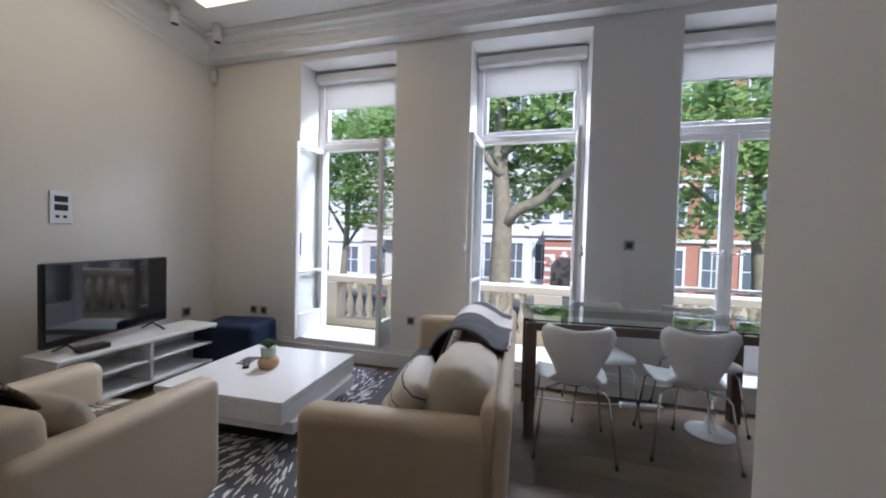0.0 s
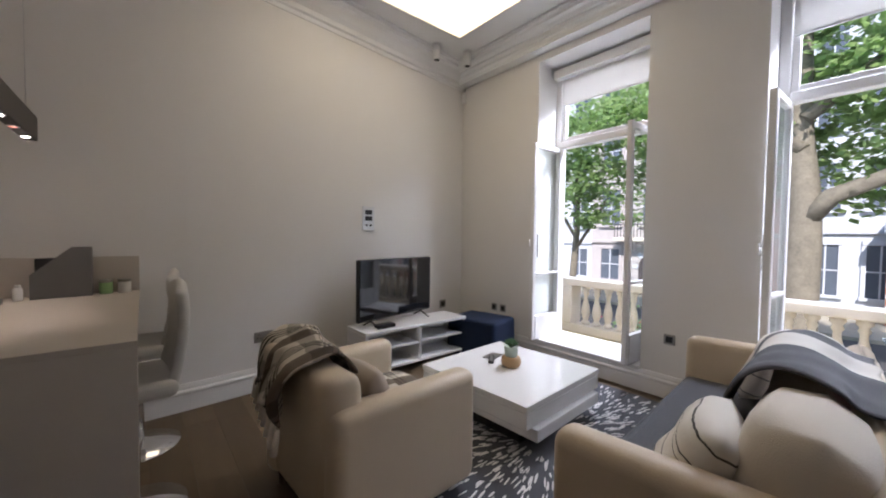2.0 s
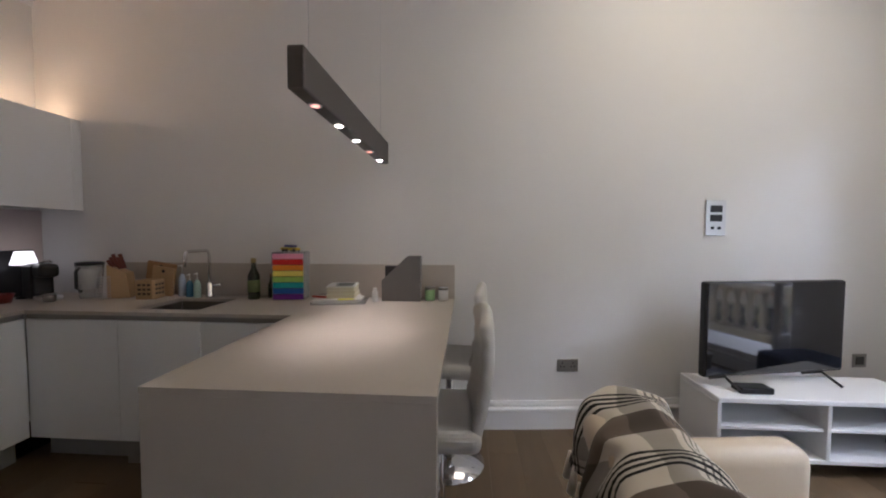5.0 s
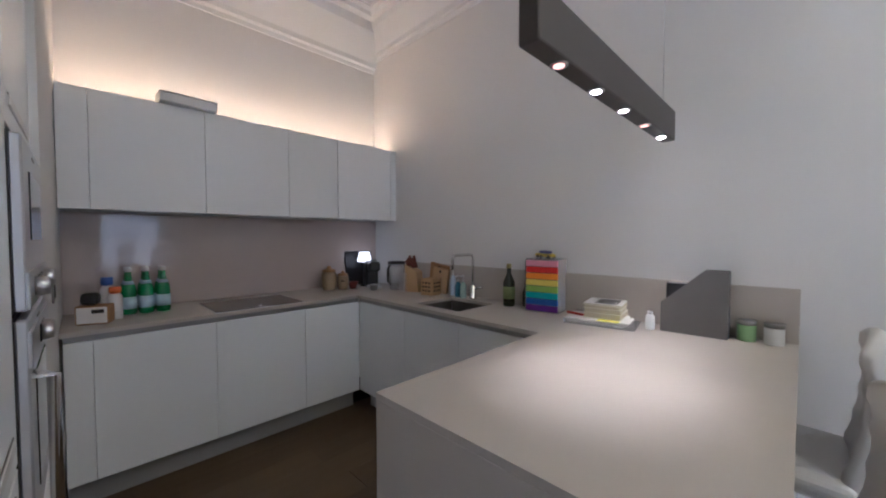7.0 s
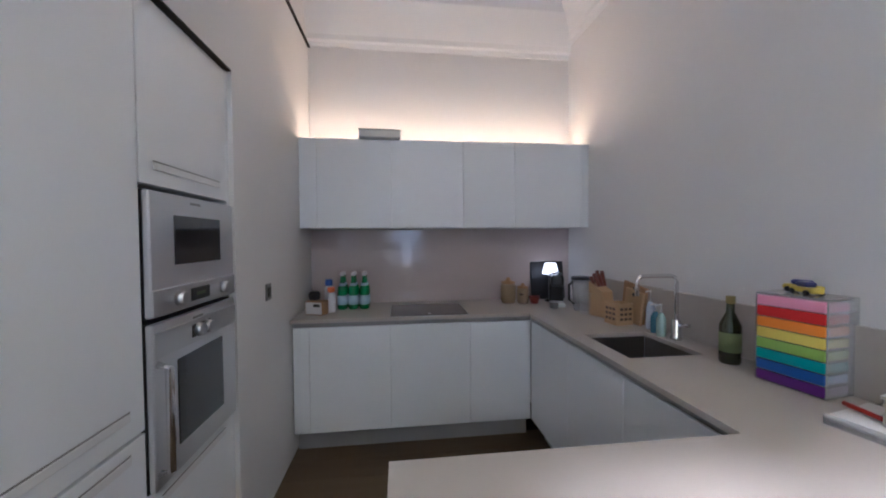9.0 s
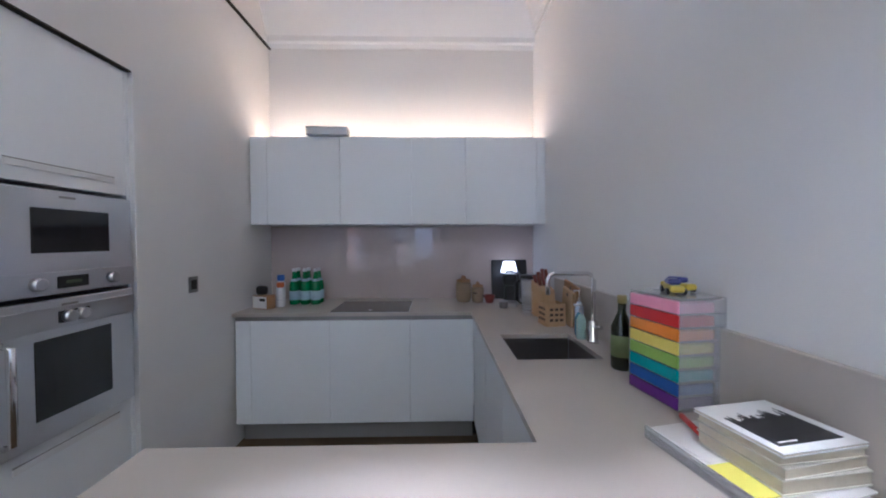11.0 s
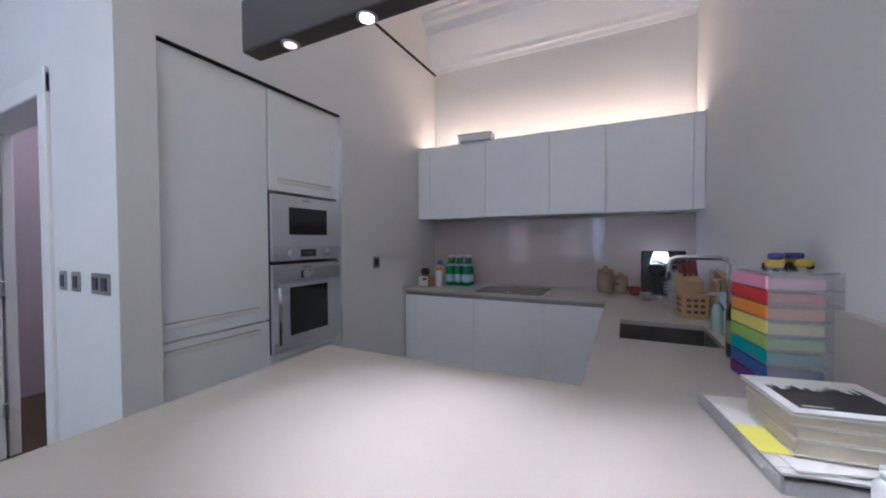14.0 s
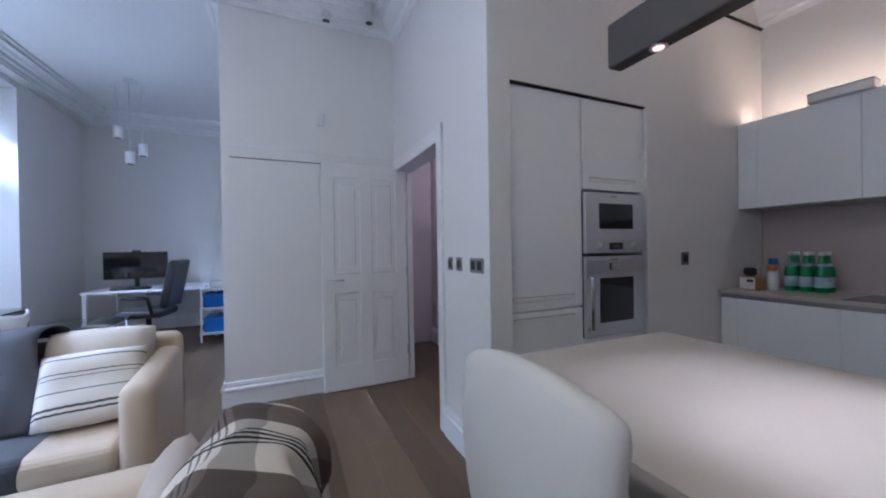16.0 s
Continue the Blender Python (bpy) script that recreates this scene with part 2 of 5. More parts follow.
def lathe(rings, seg=20, bm=None, at=(0, 0, 0)):
    """A turned body from (radius, height) rings."""
    bm = bm or bmesh.new()
    rows = []
    for r, z in rings:
        rows.append([bm.verts.new((at[0] + r * math.cos(2 * math.pi * i / seg), at[1] + r * math.sin(2 * math.pi * i / seg), at[2] + z)) for i in range(seg)])
    for a, b in zip(rows, rows[1:]):
        for i in range(seg):
            f = bm.faces.new((a[i], a[(i + 1) % seg], b[(i + 1) % seg], b[i]))
            f.smooth = True
    if rings[0][0] > 1e-4:
        bm.faces.new(rows[0][::-1])
    if rings[-1][0] > 1e-4:
        bm.faces.new(rows[-1])
    return bm


def tube(pts, r, seg=8, bm=None):
    """A round bar along points."""
    bm = bm or bmesh.new()
    pts = [Vector(p) for p in pts]
    rows = []
    for i, p in enumerate(pts):
        d = (pts[min(i + 1, len(pts) - 1)] - pts[max(i - 1, 0)]).normalized()
        u = d.cross(Vector((0, 0, 1)) if abs(d.z) < 0.9 else Vector((1, 0, 0))).normalized()
        w = d.cross(u)
        rr = r[i] if isinstance(r, (list, tuple)) else r
        rows.append([bm.verts.new(p + rr * (math.cos(2 * math.pi * k / seg) * u + math.sin(2 * math.pi * k / seg) * w)) for k in range(seg)])
    for a, b in zip(rows, rows[1:]):
        for k in range(seg):
            f = bm.faces.new((a[k], a[(k + 1) % seg], b[(k + 1) % seg], b[k]))
            f.smooth = True
    bm.faces.new(rows[0][::-1])
    bm.faces.new(rows[-1])
    return bm


def prism(profile, axis, a, b, bm=None):
    """A (u, v) outline pushed from a to b; axis 'x': u is y and v is z; axis 'y': u is x and v is z; 'z': u is x and v is y."""
    bm = bm or bmesh.new()

    def put(u, v, w):
        return {"x": (w, u, v), "y": (u, w, v), "z": (u, v, w)}[axis]
    lo = [bm.verts.new(put(u, v, a)) for u, v in profile]
    hi = [bm.verts.new(put(u, v, b)) for u, v in profile]
    k = len(profile)
    for i in range(k):
        bm.faces.new((lo[i], lo[(i + 1) % k], hi[(i + 1) % k], hi[i]))
    bm.faces.new(lo[::-1])
    bm.faces.new(hi)
    return bm


def cushion(w, h, d, puff=0.5, bm=None, n=14):
    """A pillow standing in x (width) and z (height), thick in y."""
    bm = bm or bmesh.new()
    for s in (-1, 1):
        g = []
        for i in range(n + 1):
            row = []
            for j in range(n + 1):
                u, v = 2 * i / n - 1, 2 * j / n - 1
                e = max(0, (1 - u ** 4) * (1 - v ** 4)) ** puff
                pin = 1 - 0.06 * (u * u * v * v)
                wob = 0.012 * noise.noise(Vector((u * 2.1, v * 2.1, s * 3 + w)))
                row.append(bm.verts.new((u * w / 2 * pin * (1 - 0.05 * (1 - v * v) * abs(u)), s * (d / 2 * e + wob * e), h / 2 + v * h / 2 * pin)))
            g.append(row)
        for i in range(n):
            for j in range(n):
                q = (g[i][j], g[i + 1][j], g[i + 1][j + 1], g[i][j + 1])
                f = bm.faces.new(q if s < 0 else q[::-1])
                f.smooth = True
    bmesh.ops.remove_doubles(bm, verts=bm.verts[:], dist=0.0015)
    return bm


def mesh_of(name, bm, mat):
    bmesh.ops.recalc_face_normals(bm, faces=bm.faces[:])
    me = bpy.data.meshes.new(name)
    bm.to_mesh(me)
    bm.free()
    me.materials.append(mat)
    return me


def part(name, bm, mat, parent, label=""):
    ob = new(name, mesh_of(name, bm, mat))
    ob.parent = parent
    if label:
        tagged(ob, label)
    return ob


def thing(name, m, label, category, group="", kind=""):
    ob = new(name)
    ob.empty_display_size = 0.05
    ob.matrix_basis = m
    return tagged(ob, label, category, group, kind)


def solo(name, bm, mat, label, category, m=None, group="", kind=""):
    ob = new(name, mesh_of(name, bm, mat))
    if m is not None:
        ob.matrix_basis = m
    return tagged(ob, label, category, group, kind)


def built(name, bm, mat, label, category):
    return solo(name, bm, mat, label, category, kind="structure")


# ---- the rooms ----
T = 0.25
W1, W2, W3, W4 = (-2.77, -1.66), (-0.89, 0.18), (0.875, 1.90), (2.18, 2.80)
WTOP, SILL, FY = 3.20, 0.20, 3.94   # window heads, raised sills, window frame plane
WT = 0.55

floor = built("floor", box(-4.6, 5.0, -4.2, WY + 0.3, -0.2, -0.012), GAP, "dark bedding under the oak floorboards", "floor")
ceiling = built("ceiling", box(-4.6, 5.0, -4.2, WY + WT, CEIL, CEIL + 0.2), CEILP, "smooth white painted ceiling", "ceiling")
built("wall_west", prism(WPTS + [(CORN, WY + WT), (CORN - 0.5, WY + WT), (CORN - 0.5, KB)], "z", -0.1, CEIL), PAINT, "off-white painted party wall", "wall")
bm = bmesh.new()
xs = [CORN - 0.001, W1[0], W1[1], W2[0], W2[1], W3[0], W3[1], W4[0], W4[1], FARX]
for i in range(0, 10, 2):
    box(xs[i], xs[i + 1], WY, WY + WT, -0.1, CEIL, bm=bm)
for a, b in (W1, W2, W3, W4):
    box(a, b, WY, WY + WT, WTOP, CEIL, bm=bm)
    box(a, b, WY, WY + WT, -0.1, SILL, bm=bm)
built("wall_north", bm, PAINT, "off-white wall with four tall window openings", "wall")
built("wall_south", box(WX, KX + 0.6, KB - T, KB, -0.1, CEIL), PAINT, "white wall behind the kitchen units", "wall")
built("wall_kitchen", box(KX + 0.012, KX + 0.3, KB, -1.49, -0.1, CEIL, 0), PAINT, "white side wall of the kitchen", "wall")
bm = box(KX + 0.002, -0.74, SWY - 0.14, SWY, -0.1, CEIL)
box(-0.74, 0.34, SWY - 0.14, SWY, 2.05, CEIL, bm=bm)
box(0.34, 0.60, SWY - 0.14, SWY, -0.1, CEIL, bm=bm)
built("wall_switches", bm, PAINT, "white wall with an open doorway and switches", "wall")
bm = box(KX + 0.012, KX + 0.3, -1.49, SWY - 0.14, 2.183, CEIL)
box(KX + 0.30, KX + 0.32, -1.49, SWY - 0.14, -0.1, 2.183, bm=bm)
built("wall_over_units", bm, PAINT, "white bulkhead above the tall units", "wall")
built("wall_closet", box(CLX, CLX + 0.65, SWY, CLY, -0.1, CEIL), PAINT, "white closet front with flush hidden doors", "wall")
built("wall_study", box(CLX + 0.65, FARX, CLY - 0.25, CLY - 0.004, -0.1, CEIL), PAINT, "pale wall behind the study corner", "wall")
built("wall_east", box(FARX, FARX + T, CLY - 0.3, WY + WT, -0.1, CEIL), PAINT, "pale end wall of the study corner", "wall")
bm = box(-1.0, 1.6, -1.25, -1.1, -0.1, CEIL)
box(-1.08, -0.98, -1.6, SWY - 0.14, -0.1, CEIL, bm=bm)
box(1.5, 1.6, -1.6, SWY - 0.14, -0.1, CEIL, bm=bm)
box(0.6, 1.5, SWY - 0.14, SWY - 0.05, -0.1, CEIL, bm=bm)
built("wall_hall", bm, HALLP, "muted mauve wall of the dim hallway", "wall")


def cornice(name, pts, drop, deep, inward):
    """Stepped plaster moulding; pts in plan, inward the side it projects to."""
    prof = [(0, 0), (0, -drop), (0.02, -drop), (0.025, -drop + 0.035), (0.05, -drop + 0.045), (0.055, -drop + 0.085), (deep * 0.45, -drop * 0.52), (deep * 0.62, -drop * 0.34), (deep * 0.66, -0.075), (deep * 0.85, -0.065), (deep * 0.87, -0.03), (deep, -0.02), (deep, 0)]
    bm = bmesh.new()
    (x0, y0), (x1, y1) = pts
    dx, dy = inward
    a = [bm.verts.new((x0 + dx * u, y0 + dy * u, CEIL + v)) for u, v in prof]
    b = [bm.verts.new((x1 + dx * u, y1 + dy * u, CEIL + v)) for u, v in prof]
    for i in range(len(prof)):
        j = (i + 1) % len(prof)
        bm.faces.new((a[i], a[j], b[j], b[i]))
    bm.faces.new(a[::-1])
    bm.faces.new(b)
    return built(name, bm, CEILP, "moulded white plaster cornice", "cornice")


cornice("cornice_west", [(WX - 0.01, KB), (WX - 0.01, 0.2)], 0.36, 0.24, (1, 0))
for (ax, ay), (bx, by) in zip(WPTS[1:], WPTS[2:]):
    cornice("cornice_living", [(ax - 0.01, ay), (bx - 0.01, by)], 0.24, 0.22, (1, 0))
cornice("cornice_south", [(WX, KB - 0.01), (KX + 0.02, KB - 0.01)], 0.46, 0.30, (0, 1))
cornice("cornice_switches", [(KX, SWY - 0.01), (CLX, SWY - 0.01)], 0.26, 0.2, (0, 1))
cornice("cornice_closet", [(CLX + 0.01, SWY), (CLX + 0.01, CLY + 0.1)], 0.20, 0.16, (-1, 0))
cornice("cornice_study", [(CLX - 0.1, CLY - 0.01), (FARX, CLY - 0.01)], 0.20, 0.16, (0, 1))
cornice("cornice_east", [(FARX + 0.01, CLY), (FARX + 0.01, WY)], 0.22, 0.18, (-1, 0))
# window wall: boxed pelmet beam with a moulding above
bm = box(CORN, FARX, WY - 0.13, WY - 0.001, 3.275, 3.34)
built("pelmet_beam", bm, CEILP, "boxed plaster beam above the windows", "beam")
cornice("cornice_north", [(CORN, WY - 0.12), (FARX, WY - 0.12)], 0.17, 0.2, (0, -1))
bm = box(KX - 0.006, KX + 0.02, KB, SWY - 0.02, 3.0, 3.012)
built("shadow_gap", bm, GAP, "thin dark shadow gap along the bulkhead top", "trim")


def skirting(name, p, q, side, h=0.2):
    """Moulded baseboard from p to q; side: +1 or -1 picks which way it stands out."""
    d = Vector((q[0] - p[0], q[1] - p[1], 0)).normalized()
    nrm = Vector((-d.y, d.x, 0)) * side
    prof = [(-0.01, 0), (0.022, 0), (0.022, h * 0.62), (0.030, h * 0.66), (0.030, h * 0.74), (0.018, h * 0.80), (0.018, h * 0.88), (0.012, h), (-0.01, h)]
    bm = bmesh.new()
    a = [bm.verts.new((p[0] + nrm.x * u, p[1] + nrm.y * u, v)) for u, v in prof]
    b = [bm.verts.new((q[0] + nrm.x * u, q[1] + nrm.y * u, v)) for u, v in prof]
    for i in range(len(prof)):
        j = (i + 1) % len(prof)
        bm.faces.new((a[i], a[j], b[j], b[i]))
    bm.faces.new(a[::-1])
    bm.faces.new(b)
    return built(name, bm, TRIM, "tall moulded white baseboard", "baseboard")


for p, q in zip(WPTS[1:], WPTS[2:]):
    skirting("baseboard_west", p, q, -1)
skirting("baseboard_north", (CORN, WY), (FARX, WY), -1, 0.19)
skirting("baseboard_closet", (CLX, 0.42), (CLX, CLY), 1)
skirting("baseboard_end", (CLX - 0.02, CLY), (CLX + 0.6, CLY), 1)
skirting("baseboard_east", (FARX, CLY), (FARX, WY), 1)
skirting("baseboard_hall", (-1.0, -1.1), (1.5, -1.1), 1)
skirting("baseboard_switches", (-1.38, SWY), (-0.83, SWY), 1)

# flush closet doors, drawn by their joints
bm = box(CLX - 0.004, CLX + 0.01, 0.29, CLY - 0.06, 2.03, 2.036)
built("closet_joint", bm, GAP, "thin joint around the flush closet doors", "trim")
built("closet_rail", box(CLX - 0.004, CLX + 0.01, SWY + 0.05, CLY - 0.03, 2.125, 2.14, 0.001), TRIM, "slim painted rail between closet doors", "trim")
# unseen glowing globe, added so the hall beyond the doorway isn't black
hl = thing("hall_lamp", pose(0.1, -0.75, CEIL), "unseen glowing globe added to light the hallway", "ceiling light")
part("shade", lathe([(0.05, -0.14), (0.12, -0.10), (0.13, -0.05), (0.08, -0.01)], 24), surf("hall_fill_glow", (1.0, 0.88, 0.80), 0.6, 0.0, bump=0.0, emit=12.0), hl)
part("base_plate", lathe([(0.08, -0.012), (0.08, 0)], 20), WHITEP, hl)
sens = thing("wall_sensor", pose(CLX - 0.001, 0.42, 2.42), "small white sensor on the closet front", "sensor")
part("case", box(-0.03, 0, -0.03, 0.03, -0.06, 0.06, 0.01), WHITEP, sens)

# ---- windows ----
def pane_bm(x0, x1, z0, z1):
    return box(x0, x1, -0.003, 0.003, z0, z1)


def leaf(parent, m, w, h, swing):
    """One casement leaf hinged at its origin, lying along +x * swing."""
    lf = new("casement")
    lf.parent = parent
    lf.matrix_basis = m
    s = swing
    f = 0.055

    def bx(a, b, z0, z1, bm=None):
        return box(min(a * s, b * s), max(a * s, b * s), -0.022, 0.022, z0, z1, 0.006, 1, bm)
    bm = bx(0, f, 0, h)
    bx(w - f, w, 0, h, bm)
    bx(f, w - f, h - f, h, bm)
    bx(f, w - f, 0, 0.26, bm)
    bx(f, w - f, 0.70, 0.73, bm)
    part("casement_frame", bm, TRIM, lf)
    for z0, z1 in ((0.26, 0.70), (0.73, h - f)):
        g = part("pane", pane_bm(min(f * s, (w - f) * s), max(f * s, (w - f) * s), z0, z1), GLASS, lf)
        g.visible_shadow = False
    hb = tube([((w - 0.03) * s, -0.05, 1.08), ((w - 0.03) * s, -0.05, 1.0), ((w - 0.03) * s, -0.02, 1.0)], 0.008)
    tube([((w - 0.03) * s, -0.05, 1.04), ((w - 0.13) * s, -0.06, 1.04)], 0.008, bm=hb)
    part("handle", hb, STEEL, lf, "steel lever handle")
    return lf


def window(name, x0, x1, opened, label):
    w = thing(name, pose(0, 0, 0), label, "window", kind="structure")
    f = 0.07
    tr = 2.32
    bm = box(x0, x0 + f, FY - 0.04, FY + 0.05, SILL, WTOP, 0.006, 1)
    box(x1 - f, x1, FY - 0.04, FY + 0.05, SILL, WTOP, 0.006, 1, bm)
    box(x0 + f, x1 - f, FY - 0.05, FY + 0.05, tr, tr + 0.075, 0.008, 1, bm)
    box(x0 + f, x1 - f, FY - 0.04, FY + 0.05, 3.08, WTOP, 0.006, 1, bm)
    part("window_frame", bm, TRIM, w)
    bm = box(x0 + f, x0 + f + 0.045, FY - 0.02, FY + 0.03, tr + 0.075, 3.08, 0.004, 1)
    box(x1 - f - 0.045, x1 - f, FY - 0.02, FY + 0.03, tr + 0.075, 3.08, 0.004, 1, bm)
    box(x0 + f + 0.045, x1 - f - 0.045, FY - 0.02, FY + 0.03, tr + 0.075, tr + 0.12, 0.004, 1, bm)
    part("transom_sash", bm, TRIM, w)
    g = part("pane", box(x0 + f + 0.04, x1 - f - 0.04, FY, FY + 0.006, tr + 0.115, 3.08), GLASS, w)
    g.visible_shadow = False
    part("window_sill", box(x0 - 0.0, x1 + 0.0, WY - 0.03, FY + 0.09, SILL - 0.02, SILL + 0.012, 0.008), TRIM, w)
    h = tr - SILL - 0.015
    lw = (x1 - x0 - 2 * f) / 2
    if opened:
        leaf(w, pose(x0 + f, FY - 0.03, SILL + 0.012, 0, 0, -93), lw, h, 1)
        leaf(w, pose(x1 - f, FY - 0.03, SILL + 0.012, 0, 0, 88), lw, h, -1)
    else:
        leaf(w, pose(x0 + f, FY, SILL + 0.012), lw - 0.001, h, 1)
        leaf(w, pose(x1 - f, FY, SILL + 0.012), lw - 0.001, h, -1)
    part("shutter_hinge", box(x0 - 0.004, x0 + 0.004, WY + 0.02, WY + 0.04, 1.1, 1.35), DARKST, w)
    bl = thing(name.replace("window", "roller_blind").rstrip("_1234"), pose((x0 + x1) / 2, FY - 0.09, 0), "white roller blind drawn partly down in a window", "blind", "window blinds")
    hw = (x1 - x0) / 2 - 0.02
    part("cassette", prism([(-0.04, 3.08), (-0.045, 3.10), (-0.045, 3.17), (0.05, 3.17), (0.05, 3.08)], "x", -hw, hw), TRIM, bl)
    part("fabric", box(-hw + 0.06, hw - 0.06, 0.045, 0.049, 2.80, 3.08), BLIND, bl)
    part("bottom_bar", box(-hw + 0.06, hw - 0.06, 0.040, 0.054, 2.785, 2.802, 0.004, 1), WHITEP, bl)
    return w


window("window_1", *W1, True, "tall white french window standing wide open")
window("window_2", *W2, True, "tall white french window open over the street")
window("window_3", *W3, False, "tall white french window, closed, beside the dining table")
window("window_4", *W4, False, "narrow tall white window of the study")

# ---- doorway and door ----
door = thing("door_1", pose(CLX - 0.05, SWY - 0.085, 0.008, 0, 0, 91), "white four-panel door standing open", "door", kind="structure")
bm = box(0, 0.78, -0.008, 0.008, 0, 2.03, 0.003, 1)
for a, b in ((0, 0.11), (0.335, 0.445), (0.67, 0.78)):
    box(a, b, -0.022, 0.022, 0, 2.03, 0.004, 1, bm)
for a, b in ((0, 0.22), (0.86, 1.04), (1.90, 2.03)):
    box(0.1, 0.34, -0.0215, 0.0215, a, b, 0.004, 1, bm)
    box(0.44, 0.68, -0.0215, 0.0215, a, b, 0.004, 1, bm)
part("door_leaf", bm, TRIM, door)
for x in (0.12, 0.455):
    for z0, z1 in ((0.24, 0.84), (1.06, 1.88)):
        part("door_panel", box(x + 0.03, x + 0.175, -0.014, 0.014, z0 + 0.035, z1 - 0.035, 0.006, 1), TRIM, door)
hb = tube([(0.72, 0.02, 0.98), (0.72, 0.065, 0.98), (0.60, 0.068, 0.985)], 0.009)
lathe([(0.026, 0), (0.026, 0.008)], 16, hb, (0.72, 0.022, 0.976))
part("door_handle", hb, STEEL, door, "brushed steel lever handle")
for z in (0.25, 1.0, 1.8):
    part("hinge", box(-0.012, 0.012, -0.03, 0.03, z, z + 0.09, 0.003, 1), STEEL, door)
bm = box(-0.82, -0.74, SWY - 0.155, SWY + 0.02, 0, 2.12, 0.006, 1)
box(0.285, 0.328, SWY - 0.155, SWY - 0.10, 0, 2.12, 0.006, 1, bm)
box(-0.82, 0.328, SWY - 0.154, SWY + 0.019, 2.0, 2.10, 0.006, 1, bm)
built("door_frame", bm, TRIM, "white moulded door frame", "door frame")


# ---- wall plates ----
def plate(m, w, h, kind, label, group="wall plates"):
    p = thing("wall_socket", m, label, "socket", group)
    part("face_plate", box(-w / 2, w / 2, -0.008, 0, -h / 2, h / 2, 0.003, 1), SOCK, p)
    k = 2 if w > h * 1.4 else 1
    for i in range(k):
        c = (i - (k - 1) / 2) * w / 2
        if kind == "socket":
            for dx, dz in ((0, 0.018), (-0.012, -0.008), (0.012, -0.008)):
                part("pin_hole", box(c + dx - 0.004, c + dx + 0.004, -0.0095, -0.006, dz - 0.005, dz + 0.005), BLACK, p)
        else:
            part("insert", box(c - w / k * 0.3, c + w / k * 0.3, -0.011, -0.006, -h * 0.3, h * 0.3, 0.002, 1), BLACK, p)
    return p


def on_west(y, z):
    for (ax, ay), (bx, by) in zip(WPTS, WPTS[1:]):
        if ay <= y <= by:
            return pose(ax + (bx - ax) * (y - ay) / (by - ay), y, z, 0, 0, 90 + math.degrees(math.atan2(ax - bx, by - ay)))


plate(on_west(1.02, 0.45), 0.15, 0.09, "socket", "double brushed nickel socket on the party wall")
plate(on_west(3.2, 0.45), 0.11, 0.10, "data", "dark socket beside the television")
plate(pose(-3.36, WY, 0.46), 0.085, 0.085, "data", "small dark socket under the windows")
plate(pose(-3.22, WY, 0.46), 0.085, 0.085, "data", "small dark socket under the windows")
plate(pose(-1.44, WY, 0.49), 0.085, 0.085, "data", "dark wall socket beside the sofa")
plate(pose(0.53, WY, 1.31), 0.085, 0.085, "data", "dark switch plate between two windows")
plate(pose(KX + 0.012, -1.87, 1.165, 0, 0, -90), 0.075, 0.09, "data", "dark socket on the kitchen side wall")
for x, w in ((-0.92, 0.06), (-1.05, 0.07), (-1.27, 0.15)):
    plate(pose(x, SWY, 1.165, 0, 0, 180), w, 0.085, "data", "dark nickel switch plate by the doorway")
ctl = thing("wall_control_panel", on_west(2.06, 1.49), "silver control panel with dark buttons on the wall", "control panel")
part("face_plate", box(-0.075, 0.075, -0.012, 0, -0.125, 0.125, 0.004, 1), APPL, ctl)
for z in (0.065, 0.0):
    part("display", box(-0.045, 0.045, -0.016, -0.01, z - 0.024, z + 0.024, 0.003, 1), BLACK, ctl)
for dx in (-0.025, 0.025):
    part("button", box(dx - 0.014, dx + 0.014, -0.016, -0.01, -0.08, -0.06, 0.003, 1), BLACK, ctl)
ms = thing("alarm_sensor", pose(CORN + 0.06, WY - 0.05, 3.12, 0, 0, -45), "small white alarm sensor in the corner", "sensor")
part("case", box(-0.035, 0.035, -0.03, 0.03, -0.06, 0.06, 0.012), WHITEP, ms)
part("bracket", tube([(0, 0.0, 0.05), (0, 0.02, 0.13)], 0.01), WHITEP, ms)

# ---- ceiling lamps ----
lp = thing("ceiling_light", pose(-2.5, 2.0, CEIL), "large glowing stretched light panel in the ceiling", "ceiling light")
part("diffuser", box(-0.83, 0.83, -0.9, 0.9, -0.012, -0.004), PANEL, lp, "warm glowing diffuser")
fr = box(-0.86, 0.86, -0.93, -0.9, -0.02, 0.0)
box(-0.86, 0.86, 0.9, 0.93, -0.02, 0.0, bm=fr)
box(-0.86, -0.83, -0.9, 0.9, -0.02, 0.0, bm=fr)
box(0.83, 0.86, -0.9, 0.9, -0.02, 0.0, bm=fr)
part("frame", fr, TRIM, lp)


def spot(x, y, label="white cylinder spotlight under the ceiling"):
    s = thing("ceiling_spotlight", pose(x, y, CEIL), label, "spotlight", "ceiling spotlights")
    part("base_plate", lathe([(0.05, -0.008), (0.05, 0)], 20), WHITEP, s)
    part("cylinder", lathe([(0.036, -0.17), (0.042, -0.165), (0.042, -0.01)], 20), WHITEP, s)
    part("lens", lathe([(0.030, -0.173), (0.030, -0.165)], 16), BLACK, s)
    return s


for x, y in ((-3.5, 3.18), (-3.62, 2.82), (0.19, -0.0), (0.3, 0.36)):
    spot(x, y)


